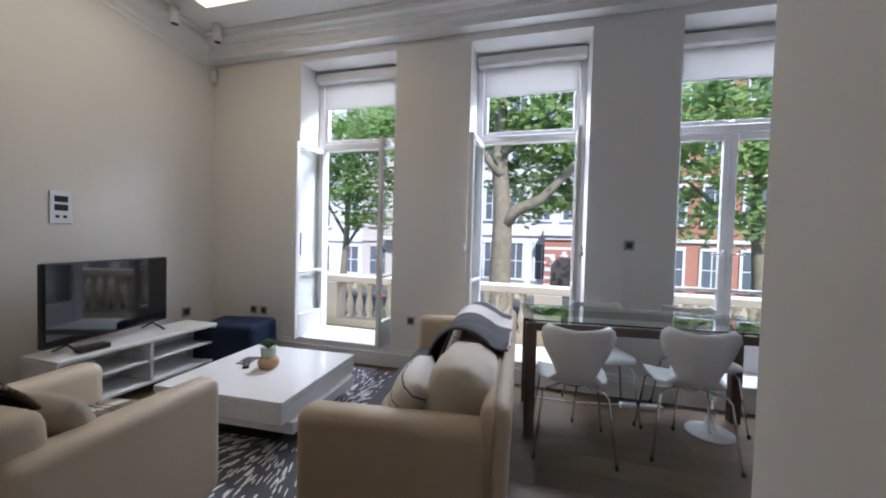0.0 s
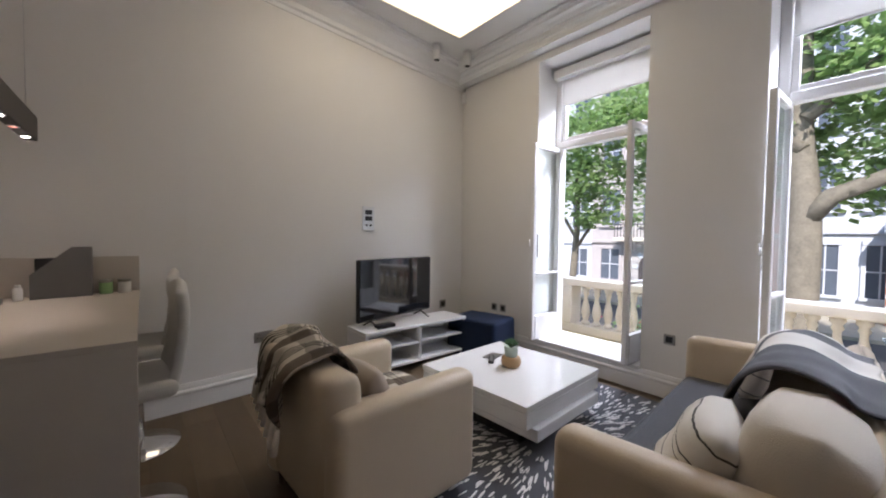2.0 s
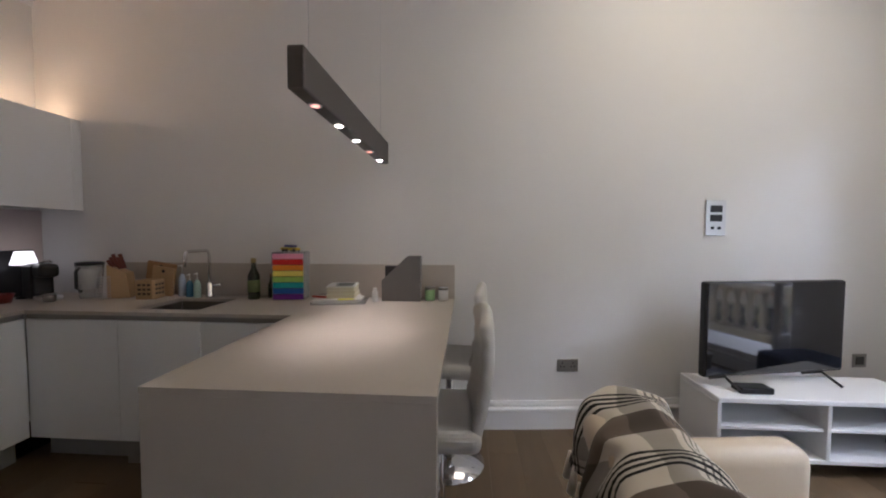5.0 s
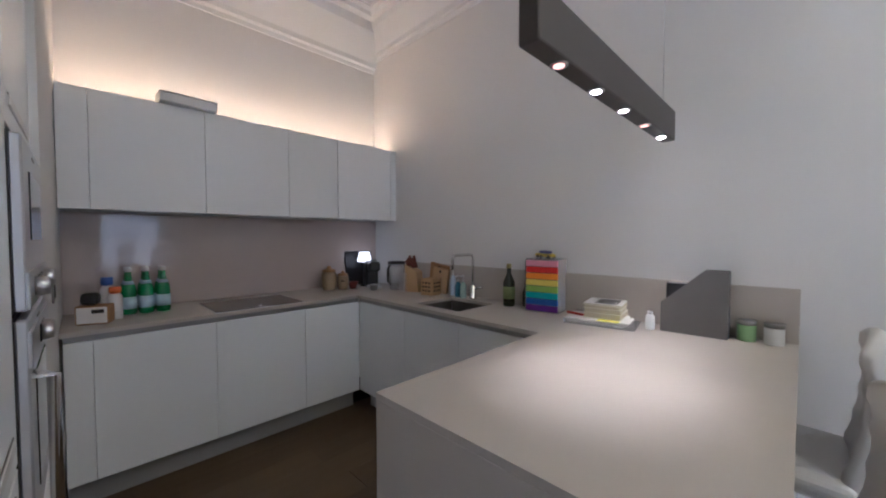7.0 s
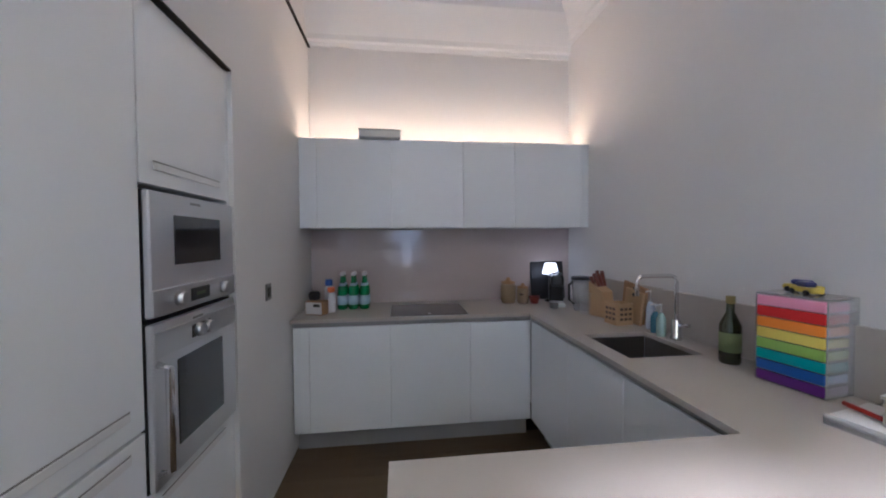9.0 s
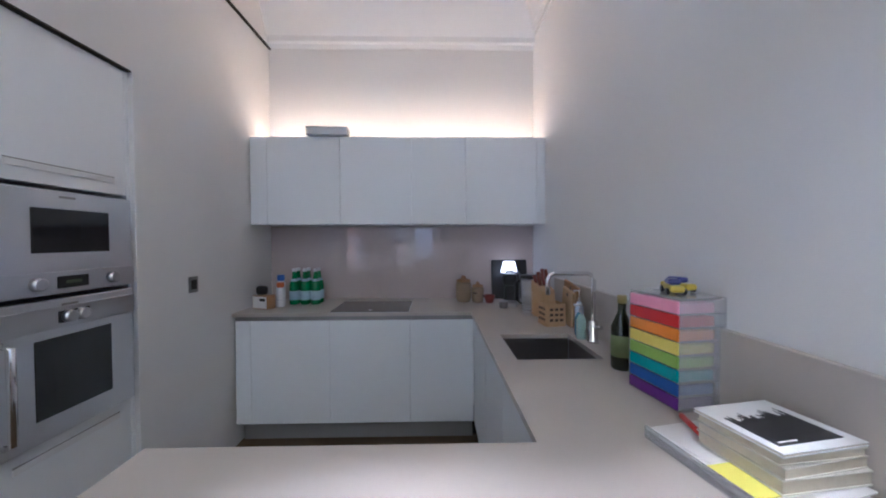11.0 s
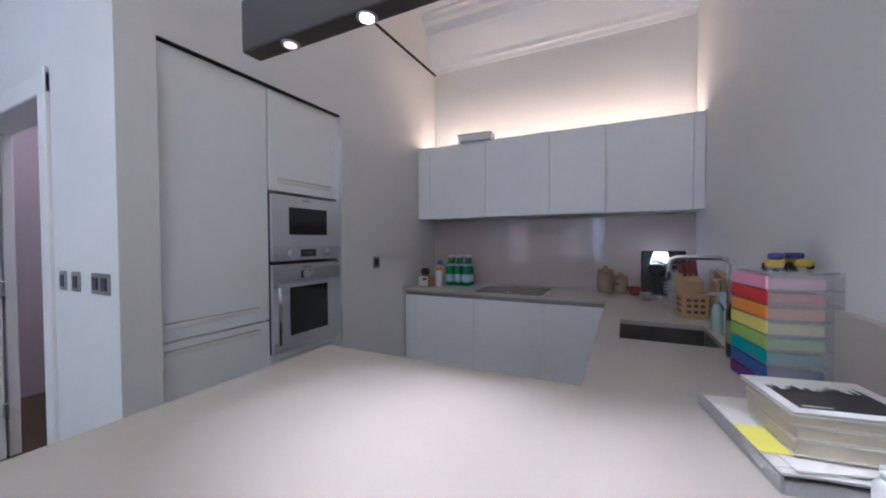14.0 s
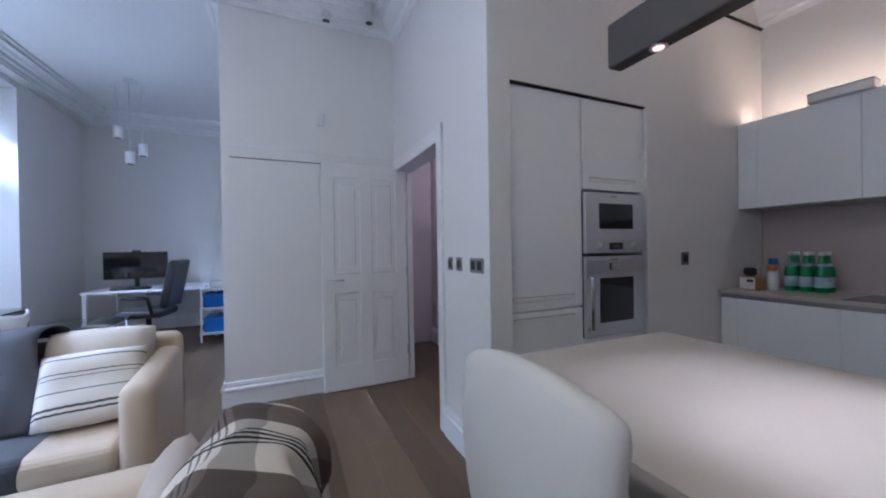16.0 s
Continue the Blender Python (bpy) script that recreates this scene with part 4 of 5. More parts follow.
def tall(name, y0, y1, z0, z1, label, handle=None, th=0.019):
    u = thing(name, tm, label, "cabinet", "tall kitchen units")
    part("body", box(-y1 + 0.001, -y0 - 0.001, 0.0195, 0.26, z0 + 0.0003, z1 - 0.0003), LACQ, u)
    part("door", box(-y1 + 0.0008, -y0 - 0.0008, 0, th, z0 + 0.001, z1 - 0.001, 0.002, 1), LACQ, u)
    if handle:
        part("handle_recess", box(-y1 + 0.06, -y0 - 0.06, -0.004, 0.004, handle - 0.012, handle + 0.012, 0.002, 1), TRIM, u, "slim recessed pull")
        # thin dark bar drawn as the shade along the pull's top edge
        part("handle_shadow", box(-y1 + 0.06, -y0 - 0.06, -0.002, 0.003, handle + 0.012, handle + 0.016), SOCK, u)
    return u


tall("filler_panel", -0.36, SWY - 0.001, 0.0, 2.18, "narrow white filler panel by the switch wall")
tall("fridge_cabinet", -0.933, -0.36, 0.90, 2.175, "tall white fridge door with a slim pull", 0.965)
tall("freezer_cabinet", -0.933, -0.36, 0.10, 0.893, "white freezer door below the fridge", 0.845)
tall("upper_cabinet", -1.465, -0.938, 1.615, 2.175, "white cabinet door above the ovens", 1.675)
tall("lower_drawer", -1.465, -0.938, 0.10, 0.697, "white drawer front below the ovens", 0.645)
tall("filler_panel", -1.49, -1.466, 0.0, 2.18, "narrow white filler panel beside the ovens")
built("unit_plinth", box(KX + 0.05, KX + 0.07, -1.465, SWY - 0.15, 0, 0.10), TRIM, "white recessed plinth of the tall units", "plinth")
built("unit_joint", box(KX + 0.008, KX + 0.04, -1.48, -0.36, 2.1755, 2.1825), GAP, "dark shadow joint above the tall units", "trim")


def cooker(name, z0, z1, label, wz, pz, knobs):
    o = thing(name, tm, label, "oven")
    x0, x1 = 0.938, 1.464
    part("body", box(x0, x1, 0.0, 0.28, z0, z1), BLACK, o)
    part("front", box(x0, x1, -0.022, -0.001, z0 + 0.004, z1 - 0.004, 0.004, 1), APPL, o)
    part("window", box(x0 + 0.115, x1 - 0.115, -0.0245, -0.02, wz[0], wz[1], 0.002, 1), SCREEN, o, "dark glass oven window")
    part("control_strip", box(x0, x1, -0.027, -0.02, pz - 0.04, pz + 0.04, 0.002, 1), STEEL, o)
    part("display", box(1.13, 1.25, -0.030, -0.026, pz - 0.022, pz + 0.022, 0.002, 1), BLACK, o)
    part("screen_text", box(1.16, 1.22, -0.0305, -0.029, pz - 0.006, pz + 0.006), surf("display_green", (0.10, 0.12, 0.07), 0.5) if "display_green" not in bpy.data.materials else bpy.data.materials["display_green"], o)
    for x in knobs:
        k = lathe([(0.024, 0), (0.022, 0.022), (0.018, 0.024)], 18)
        bmesh.ops.transform(k, matrix=Matrix.Translation((x, -0.027, pz)) @ Matrix.Rotation(radians(90), 4, "X"), verts=k.verts[:])
        part("knob", k, STEEL, o)
    part("logo_bar", box(1.15, 1.21, -0.0235, -0.0215, z1 - 0.03, z1 - 0.022), SOCK, o)
    return o


cooker("microwave_oven", 1.215, 1.60, "built-in steel microwave oven", (1.37, 1.53), 1.262, (1.06, 1.35))
ov = cooker("oven", 0.70, 1.205, "built-in steel oven with a dark window", (0.785, 1.065), 1.135, (1.165, 1.215))
part("handle", tube([(0.957, -0.022, 1.08), (0.957, -0.055, 1.07), (0.957, -0.055, 0.76), (0.957, -0.022, 0.75)], 0.012), CHROME, ov, "chrome bar handle")

hob = thing("hob", pose(-2.32, -2.48, CT), "flat dark glass induction hob in the worktop", "hob")
part("glass", box(-0.27, 0.27, -0.215, 0.215, 0.001, 0.006, 0.002, 1), surf("hob_glass", (0.10, 0.085, 0.08), 0.15, bump=0.0), hob)
part("trim", box(-0.275, 0.275, -0.22, 0.22, 0.0, 0.003), STEEL, hob)
part("control_mark", box(-0.01, 0.01, 0.15, 0.17, 0.006, 0.0065), WHITEP, hob)

snk = thing("sink", pose(0, 0, 0), "undermounted dark steel sink", "sink")
bm = box(SX0 - 0.01, SX1 + 0.01, SY0 - 0.01, SY1 + 0.01, 0.70, 0.71)
box(SX0 - 0.01, SX0 - 0.001, SY0, SY1, 0.71, CT - TK, bm=bm)
box(SX1 + 0.001, SX1 + 0.01, SY0, SY1, 0.71, CT - TK, bm=bm)
box(SX0, SX1, SY0 - 0.01, SY0 - 0.001, 0.71, CT - TK, bm=bm)
box(SX0, SX1, SY1 + 0.001, SY1 + 0.01, 0.71, CT - TK, bm=bm)
part("basin", bm, DARKST, snk)
part("drain", lathe([(0.04, 0.711), (0.04, 0.714)], 20, None, ((SX0 + SX1) / 2, (SY0 + SY1) / 2, 0)), CHROME, snk)
tap = thing("kitchen_tap", pose(-3.53, -1.50, CT), "tall square-necked chrome kitchen tap", "tap")
part("base", lathe([(0.028, 0), (0.028, 0.01), (0.022, 0.015), (0.022, 0.10), (0.016, 0.105)], 20), CHROME, tap)
part("spout", tube([(0, 0, 0.10), (0, 0, 0.30), (0.01, 0, 0.322), (0.03, 0, 0.33), (0.19, 0, 0.33), (0.21, 0, 0.322), (0.22, 0, 0.30), (0.22, 0, 0.23)], 0.011, 12), CHROME, tap)
part("lever", tube([(0, 0.02, 0.08), (0, 0.06, 0.085), (0, 0.085, 0.09)], 0.010, 10), CHROME, tap)

# ---- things on the worktop ----
def bottle(x, y):
    b = thing("water_bottle", pose(x, y, CT), "green glass water bottle with a pale blue label", "bottle", "green water bottles")
    part("glass", lathe([(0.034, 0), (0.037, 0.006), (0.037, 0.135), (0.034, 0.16), (0.018, 0.205), (0.014, 0.235), (0.014, 0.255)], 18), GREENG, b)
    part("label", lathe([(0.0378, 0.035), (0.0378, 0.105)], 18), LABELB, b)
    part("neck_label", lathe([(0.028, 0.178), (0.021, 0.198)], 18), LABELB, b)
    part("cap", lathe([(0.016, 0.253), (0.016, 0.275), (0.013, 0.278)], 16), WHITEP, b)
    return b


for i in range(3):
    for j in range(2):
        bottle(-1.68 - i * 0.082, -2.62 - j * 0.082)
ra = thing("radio", pose(-1.53, -2.44, CT, 0, 0, 160), "small wooden table radio with a pale front", "radio")
part("case", box(-0.07, 0.07, -0.04, 0.04, 0, 0.10, 0.008), MIDW, ra)
part("front", box(-0.062, 0.062, -0.043, -0.039, 0.008, 0.092, 0.002, 1), PAPER, ra)
part("display", box(0.0, 0.05, -0.045, -0.042, 0.06, 0.08), BLACK, ra)
part("top_pouch", box(-0.055, 0.02, -0.03, 0.03, 0.101, 0.165, 0.02, 3), BLACK, ra, "black pouch")
for x, y, h, c, l in ((-1.585, -2.60, 0.23, (0.04, 0.12, 0.45), "white spray bottle with a blue trigger top"), (-1.615, -2.52, 0.18, (0.65, 0.16, 0.05), "white tub with an orange cap")):
    t_ = thing("cleaning_bottle", pose(x, y, CT), l, "bottle", "cleaning bottles")
    part("body", lathe([(0.03, 0), (0.032, 0.005), (0.032, h * 0.7), (0.02, h * 0.8)], 18), WHITEP, t_)
    part("cap", lathe([(0.024, h * 0.8), (0.028, h * 0.86), (0.026, h)], 14), surf("cap_colour", c, 0.4), t_)
for x, y, s in ((-3.0, -2.68, 1.0), (-3.11, -2.64, 0.78)):
    j = thing("storage_jar", pose(x, y, CT), "brown stoneware jar with a wooden lid", "jar", "stoneware jars")
    part("jar", lathe([(0.05 * s, 0), (0.062 * s, 0.03 * s), (0.062 * s, 0.14 * s), (0.052 * s, 0.16 * s)], 22), CLAY, j)
    part("lid", lathe([(0.056 * s, 0.16 * s), (0.056 * s, 0.175 * s), (0.02 * s, 0.185 * s), (0.016 * s, 0.205 * s), (0.006 * s, 0.21 * s)], 22), MIDW, j)
cm = thing("coffee_machine", pose(-3.36, -2.56, CT, 0, 0, 160), "black and steel capsule coffee machine", "coffee machine")
part("body", box(-0.055, 0.055, -0.02, 0.14, 0, 0.24, 0.02, 3), BLACK, cm)
part("head", box(-0.05, 0.05, -0.12, 0.02, 0.15, 0.24, 0.025, 3), BLACK, cm)
part("drip_tray", box(-0.055, 0.055, -0.14, -0.02, 0, 0.03, 0.006), STEEL, cm)
part("lever", tube([(-0.03, -0.06, 0.25), (0, -0.11, 0.265), (0.03, -0.06, 0.25)], 0.007), CHROME, cm)
pf = thing("framed_mirror", pose(-3.40, KB + 0.06, CT, -10, 0, 180), "dark-framed picture leaning in the corner", "picture frame")
part("frame", box(-0.15, 0.15, -0.012, 0.012, 0, 0.33, 0.005, 1), BLACK, pf)
part("glass", box(-0.13, 0.13, 0.012, 0.015, 0.02, 0.31), surf("frame_picture", (0.13, 0.12, 0.12), 0.15, 0.3, 6), pf)
lm = thing("table_lamp", pose(-3.37, -2.70, CT), "small lit table lamp with a white shade", "lamp")
part("stem", lathe([(0.045, 0), (0.045, 0.01), (0.012, 0.02), (0.012, 0.23)], 18), BLACK, lm)
part("shade", lathe([(0.068, 0.23), (0.045, 0.32), (0.0, 0.322)], 24), LAMPW, lm, "glowing white conical shade")
rp = thing("red_cup", pose(-3.2, -2.62, CT), "dark red enamel cup with a long handle", "cup")
part("cup", lathe([(0.03, 0), (0.045, 0.06), (0.041, 0.06), (0.028, 0.006)], 18), surf("red_enamel", (0.20, 0.03, 0.025), 0.3), rp)
part("handle", tube([(0.04, 0.0, 0.05), (0.10, 0.02, 0.075), (0.13, 0.02, 0.08)], 0.008), WALNUT, rp)
gj = thing("glass_pot", pose(-3.27, -2.40, CT), "small grey glass pot", "pot")
part("pot", lathe([(0.03, 0), (0.033, 0.04), (0.03, 0.045)], 16), SOCK, gj)
part("lid", lathe([(0.031, 0.046), (0.031, 0.052)], 16), STEEL, gj)
jg = thing("water_filter_jug", pose(-3.44, -2.30, CT), "clear plastic filter jug with a dark lid", "jug")
part("body", lathe([(0.055, 0), (0.06, 0.02), (0.075, 0.22), (0.072, 0.225)], 22), CLEARP, jg)
part("filter", lathe([(0.035, 0.06), (0.055, 0.20)], 18), WHITEP, jg)
part("lid", lathe([(0.078, 0.226), (0.076, 0.245), (0.04, 0.25)], 22), BLACK, jg)
part("handle", tube([(0.07, 0.0, 0.21), (0.11, 0.02, 0.19), (0.11, 0.02, 0.08), (0.065, 0, 0.05)], 0.009), BLACK, jg)
kb = thing("knife_block", pose(-3.47, -2.10, CT, 0, 0, 20), "beech knife block holding red-brown handles", "knife block")
bm = prism([(-0.06, 0), (0.07, 0), (0.05, 0.17), (-0.06, 0.23)], "x", -0.05, 0.05)
part("block", bm, PALEW, kb)
for i in range(3):
    for k in range(2):
        part("knife_handle", tube([(-0.03 + i * 0.03, -0.03 + k * 0.04, 0.20), (-0.03 + i * 0.03, -0.06 + k * 0.04, 0.30 - 0.02 * i)], [0.010, 0.012], 8), surf("knife_red", (0.16, 0.035, 0.025), 0.4) if "knife_red" not in bpy.data.materials else bpy.data.materials["knife_red"], kb)
for i, (w, h, s) in enumerate(((0.22, 0.24, MIDW), (0.17, 0.21, PALEW))):
    cb = thing("chopping_board", pose(-3.575 + i * 0.035, -1.92 + i * 0.05, CT, 0, 8, 90), "wooden chopping board leaning on the wall", "chopping board", "chopping boards")
    part("board", box(-w / 2, w / 2, -0.009, 0.009, 0, h, 0.008, 2), s, cb)
    part("hang_hole", lathe([(0.012, -0.0095), (0.012, 0.0095)], 12, None, (0, 0, 0)), BLACK, cb).matrix_basis = pose(0, 0, h - 0.03, 90)
bk = thing("wooden_basket", pose(-3.45, -1.87, CT, 0, 0, 8), "pale wooden caddy with cut-out squares", "basket")
for m in (pose(0, 0, 0), pose(0, 0, 0, 0, 0, 90), pose(0, 0, 0, 0, 0, 180), pose(0, 0, 0, 0, 0, 270)):
    side = box(-0.055, 0.055, -0.06, -0.052, 0, 0.13, 0.002, 1)
    bmesh.ops.transform(side, matrix=m, verts=side.verts[:])
    part("side", side, PALEW, bk)
    for i in range(3):
        for k in range(3):
            s_ = box(-0.04 + i * 0.03, -0.02 + i * 0.03, -0.0615, -0.0595, 0.03 + k * 0.03, 0.045 + k * 0.03)
            bmesh.ops.transform(s_, matrix=m, verts=s_.verts[:])
            part("cutout", s_, WALNUT, bk)
part("bottom", box(-0.055, 0.055, -0.055, 0.055, 0, 0.006), PALEW, bk)
ut = thing("cutlery_holder", pose(-3.38, -2.14, CT), "grey wire utensil holder", "holder")
bm = bmesh.new()
for k in range(8):
    tube([(0.035 * math.cos(a), 0.035 * math.sin(a), 0.01 + k * 0.02) for a in [i * math.pi / 6 for i in range(13)]], 0.0025, 5, bm)
part("wire", bm, STEEL, ut)
for x, y, h, c, l in ((-3.55, -1.72, 0.22, (0.62, 0.70, 0.80), "pale blue spray bottle beside the sink"), (-3.52, -1.64, 0.16, (0.10, 0.28, 0.42), "blue washing-up bottle by the tap"), (-3.50, -1.57, 0.17, (0.42, 0.58, 0.52), "clear pump soap bottle with pale green soap")):
    t_ = thing("soap_bottle", pose(x, y, CT), l, "bottle", "bottles by the sink")
    part("body", lathe([(0.022, 0), (0.024, 0.005), (0.023, h * 0.55), (0.010, h * 0.72)], 18), surf("soap_colour", c, 0.25), t_)
    part("pump", tube([(0, 0, h * 0.74), (0, 0, h), (0.03, 0.0, h - 0.005)], 0.006), WHITEP, t_)
ob_ = thing("oil_bottle", pose(-3.485, -1.15, CT), "dark olive oil bottle with a paper label", "bottle")
part("glass", lathe([(0.036, 0), (0.039, 0.01), (0.039, 0.16), (0.015, 0.215), (0.015, 0.255)], 20), OLIVEG, ob_)
part("label", lathe([(0.0396, 0.05), (0.0396, 0.13)], 20), surf("olive_label", (0.20, 0.24, 0.10), 0.6, 0.3, 30), ob_)
part("cap", lathe([(0.017, 0.25), (0.017, 0.28)], 14), surf("gold_cap", (0.35, 0.27, 0.10), 0.4), ob_)
ob2 = thing("sauce_bottle", pose(-3.55, -1.06, CT), "small dark sauce bottle", "bottle")
part("glass", lathe([(0.024, 0), (0.024, 0.09), (0.011, 0.12), (0.011, 0.15)], 16), OLIVEG, ob2)
part("cap", lathe([(0.013, 0.148), (0.013, 0.168)], 12), surf("brown_cap", (0.30, 0.16, 0.10), 0.5), ob2)

# rainbow drawer tower: fronts face the room side
rb = thing("drawer_tower", pose(-3.525, -0.90, CT, 0, 0, 99), "clear plastic tower with eight rainbow drawers", "drawer tower")
RW, RD, RH = 0.105, 0.083, 0.325
cols = [(0.85, 0.35, 0.50), (0.62, 0.03, 0.03), (0.85, 0.27, 0.03), (0.80, 0.66, 0.12), (0.30, 0.50, 0.10), (0.02, 0.33, 0.36), (0.02, 0.09, 0.36), (0.11, 0.02, 0.22)]
part("top", box(-RW, RW, -RD, RD, RH - 0.008, RH, 0.003, 1), CLEARP, rb)
part("bottom", box(-RW, RW, -RD, RD, 0.0, 0.006, 0.003, 1), CLEARP, rb)
for x in (-RW, RW - 0.005):
    part("side_wall", box(x, x + 0.005, -RD, RD, 0.006, RH - 0.008), CLEARP, rb)
part("back_wall", box(-RW + 0.005, RW - 0.005, RD - 0.005, RD, 0.006, RH - 0.008), CLEARP, rb)
for i, c in enumerate(cols):
    z1 = RH - 0.010 - i * 0.039
    m_ = surf("drawer_tint", c, 0.25, 0.05, bump=0.0)
    d = part("drawer", box(-RW + 0.006, RW - 0.006, -RD - 0.004, -RD + 0.004, z1 - 0.036, z1, 0.004, 2), m_, rb)
    t_ = box(-RW + 0.012, RW - 0.012, -RD + 0.006, RD * 0.45, z1 - 0.034, z1 - 0.008)
    part("tray", t_, m_, d)
    part("rail", box(-RW + 0.004, RW - 0.004, -RD, RD - 0.006, z1 - 0.0385, z1 - 0.0365), CLEARP, rb)
tc = thing("toy_car", pose(-3.55, -0.93, CT + RH + 0.001, 0, 0, 100), "small yellow and blue toy car", "toy car")
part("body", box(-0.055, 0.055, -0.02, 0.02, 0.008, 0.028, 0.008, 2), surf("toy_yellow", (0.60, 0.45, 0.05), 0.3), tc)
part("cabin", box(-0.03, 0.025, -0.017, 0.017, 0.028, 0.046, 0.007, 2), surf("toy_blue", (0.06, 0.07, 0.25), 0.3), tc)
for x in (-0.033, 0.033):
    for y in (-0.022, 0.022):
        part("wheel", lathe([(0.010, -0.004), (0.010, 0.004)], 12), BLACK, tc).matrix_basis = pose(x, y, 0.010, 90)
tc2 = copy_thing(tc, pose(-3.50, -0.88, CT + RH + 0.001, 0, 0, 70))

tr = thing("letter_tray", pose(-3.475, -0.53, CT, 0, 0, 10), "clear letter tray filled with loose papers", "letter tray")
part("tray_bottom", box(-0.12, 0.15, -0.17, 0.17, 0.0, 0.004), CLEARP, tr)
part("tray_side", box(-0.125, -0.12, -0.17, 0.17, 0.0, 0.03), CLEARP, tr)
part("tray_side", box(0.15, 0.155, -0.17, 0.17, 0.0, 0.03), CLEARP, tr)
part("front_lip", box(-0.12, 0.15, -0.17, -0.166, 0.004, 0.02), CLEARP, tr)
rng = random.Random(3)
for i in range(6):
    pp = solo("paper_sheet", box(-0.105, 0.105, -0.148, 0.148, 0, 0.003), PAPER, "loose white paper in the tray", "paper", pose(-3.44 + rng.uniform(-0.01, 0.01), -0.55 + rng.uniform(-0.015, 0.015), CT + 0.005 + i * 0.0035, 0, 0, 10 + rng.uniform(-7, 7)), "papers")
solo("sticky_note", box(-0.05, 0.05, -0.05, 0.05, 0, 0.002), surf("yellow_note", (0.78, 0.72, 0.12), 0.8), "square yellow sticky note on the papers", "note", pose(-3.385, -0.47, CT + 0.0268, 0, 0, 10))
solo("red_pen", tube([(-0.05, 0, 0.008), (0.05, 0, 0.008)], 0.007), surf("pen_red", (0.5, 0.03, 0.02), 0.4), "short red pen beside the books", "pen", pose(-3.40, -0.655, CT + 0.028, 0, 0, 80))
z = CT + 0.030
for i, (w, d, h, c) in enumerate(((0.10, 0.092, 0.028, (0.72, 0.69, 0.60)), (0.10, 0.09, 0.022, (0.60, 0.56, 0.48)), (0.097, 0.088, 0.018, (0.70, 0.66, 0.55)), (0.10, 0.092, 0.008, (0.75, 0.75, 0.74)))):
    b_ = thing("book", pose(-3.482 + 0.003 * i, -0.52, z, 0, 0, 7 + 3 * (i % 2)), "paperback book in a stack" if i < 3 else "thin white booklet on top of the stack", "book", "stacked books")
    part("page_block", box(-w + 0.002, w - 0.003, -d + 0.003, d - 0.003, 0.002, h - 0.002), surf("page_edge", (0.62, 0.56, 0.44), 0.9, 0.1, 90) if "page_edge" not in bpy.data.materials else bpy.data.materials["page_edge"], b_)
    part("front_cover", box(-w, w, -d, d, h - 0.002, h), surf("book_cover", c, 0.5), b_)
    part("back_cover", box(-w, w, -d, d, 0, 0.002), surf("book_cover", c, 0.5), b_)
    if i == 3:
        pr = box(-w + 0.025, w - 0.02, -0.01, d - 0.022, h, h + 0.0006)
        rr = random.Random(8)
        x = -w + 0.025
        while x < w - 0.024:
            bw = min(rr.uniform(0.005, 0.013), w - 0.02 - x)
            top = -0.012 - rr.uniform(0.006, 0.030)
            box(x, x + bw - 0.0006, top, -0.01, h, h + 0.0006, bm=pr)
            if rr.random() < 0.5:
                box(x + bw * 0.4, x + bw * 0.4 + 0.002, top - rr.uniform(0.006, 0.016), top, h, h + 0.0006, bm=pr)
            x += bw
        part("printed_skyline", pr, BLACK, b_, "printed black skyline")
        part("printed_line", box(w - 0.075, w - 0.03, d - 0.034, d - 0.030, h + 0.0006, h + 0.001), PAPER, b_)
    z += h + 0.001

mf = thing("magazine_file", pose(-3.525, -0.12, CT, 0, 0, 93), "grey mesh magazine file beside the wall", "magazine file")
for y in (-0.05, 0.05):
    bm = prism([(-0.14, 0), (0.12, 0), (0.12, 0.30), (0.03, 0.30), (-0.14, 0.14)], "y", y - 0.002, y + 0.002)
    part("side", bm, MESH, mf)
part("back", box(0.116, 0.12, -0.048, 0.048, 0, 0.30), MESH, mf)
part("front", box(-0.14, -0.136, -0.048, 0.048, 0, 0.14), MESH, mf)
part("bottom", box(-0.136, 0.116, -0.048, 0.048, 0, 0.003), MESH, mf)
part("folder", box(-0.12, 0.10, -0.035, 0.035, 0.004, 0.235, 0.003, 1), BLACK, mf, "black folder")
for x, y, c, l in ((-3.54, 0.06, (0.25, 0.42, 0.20), "small green candle jar with a dark band"), (-3.54, 0.15, (0.74, 0.74, 0.74), "small white candle jar with a dark band")):
    k = thing("candle_jar", pose(x, y, CT), l, "jar", "candle jars")
    part("jar", lathe([(0.032, 0), (0.034, 0.005), (0.034, 0.07), (0.031, 0.072)], 18), surf("candle", c, 0.3), k)
    part("lid", lathe([(0.035, 0.072), (0.035, 0.09)], 18), SOCK, k)
wb_ = thing("white_bottle", pose(-3.46, -0.30, CT), "small white plastic bottle", "bottle")
part("body", lathe([(0.018, 0), (0.02, 0.004), (0.02, 0.065), (0.012, 0.075)], 14), WHITEP, wb_)
part("cap", lathe([(0.013, 0.075), (0.013, 0.09)], 12), WHITEP, wb_)

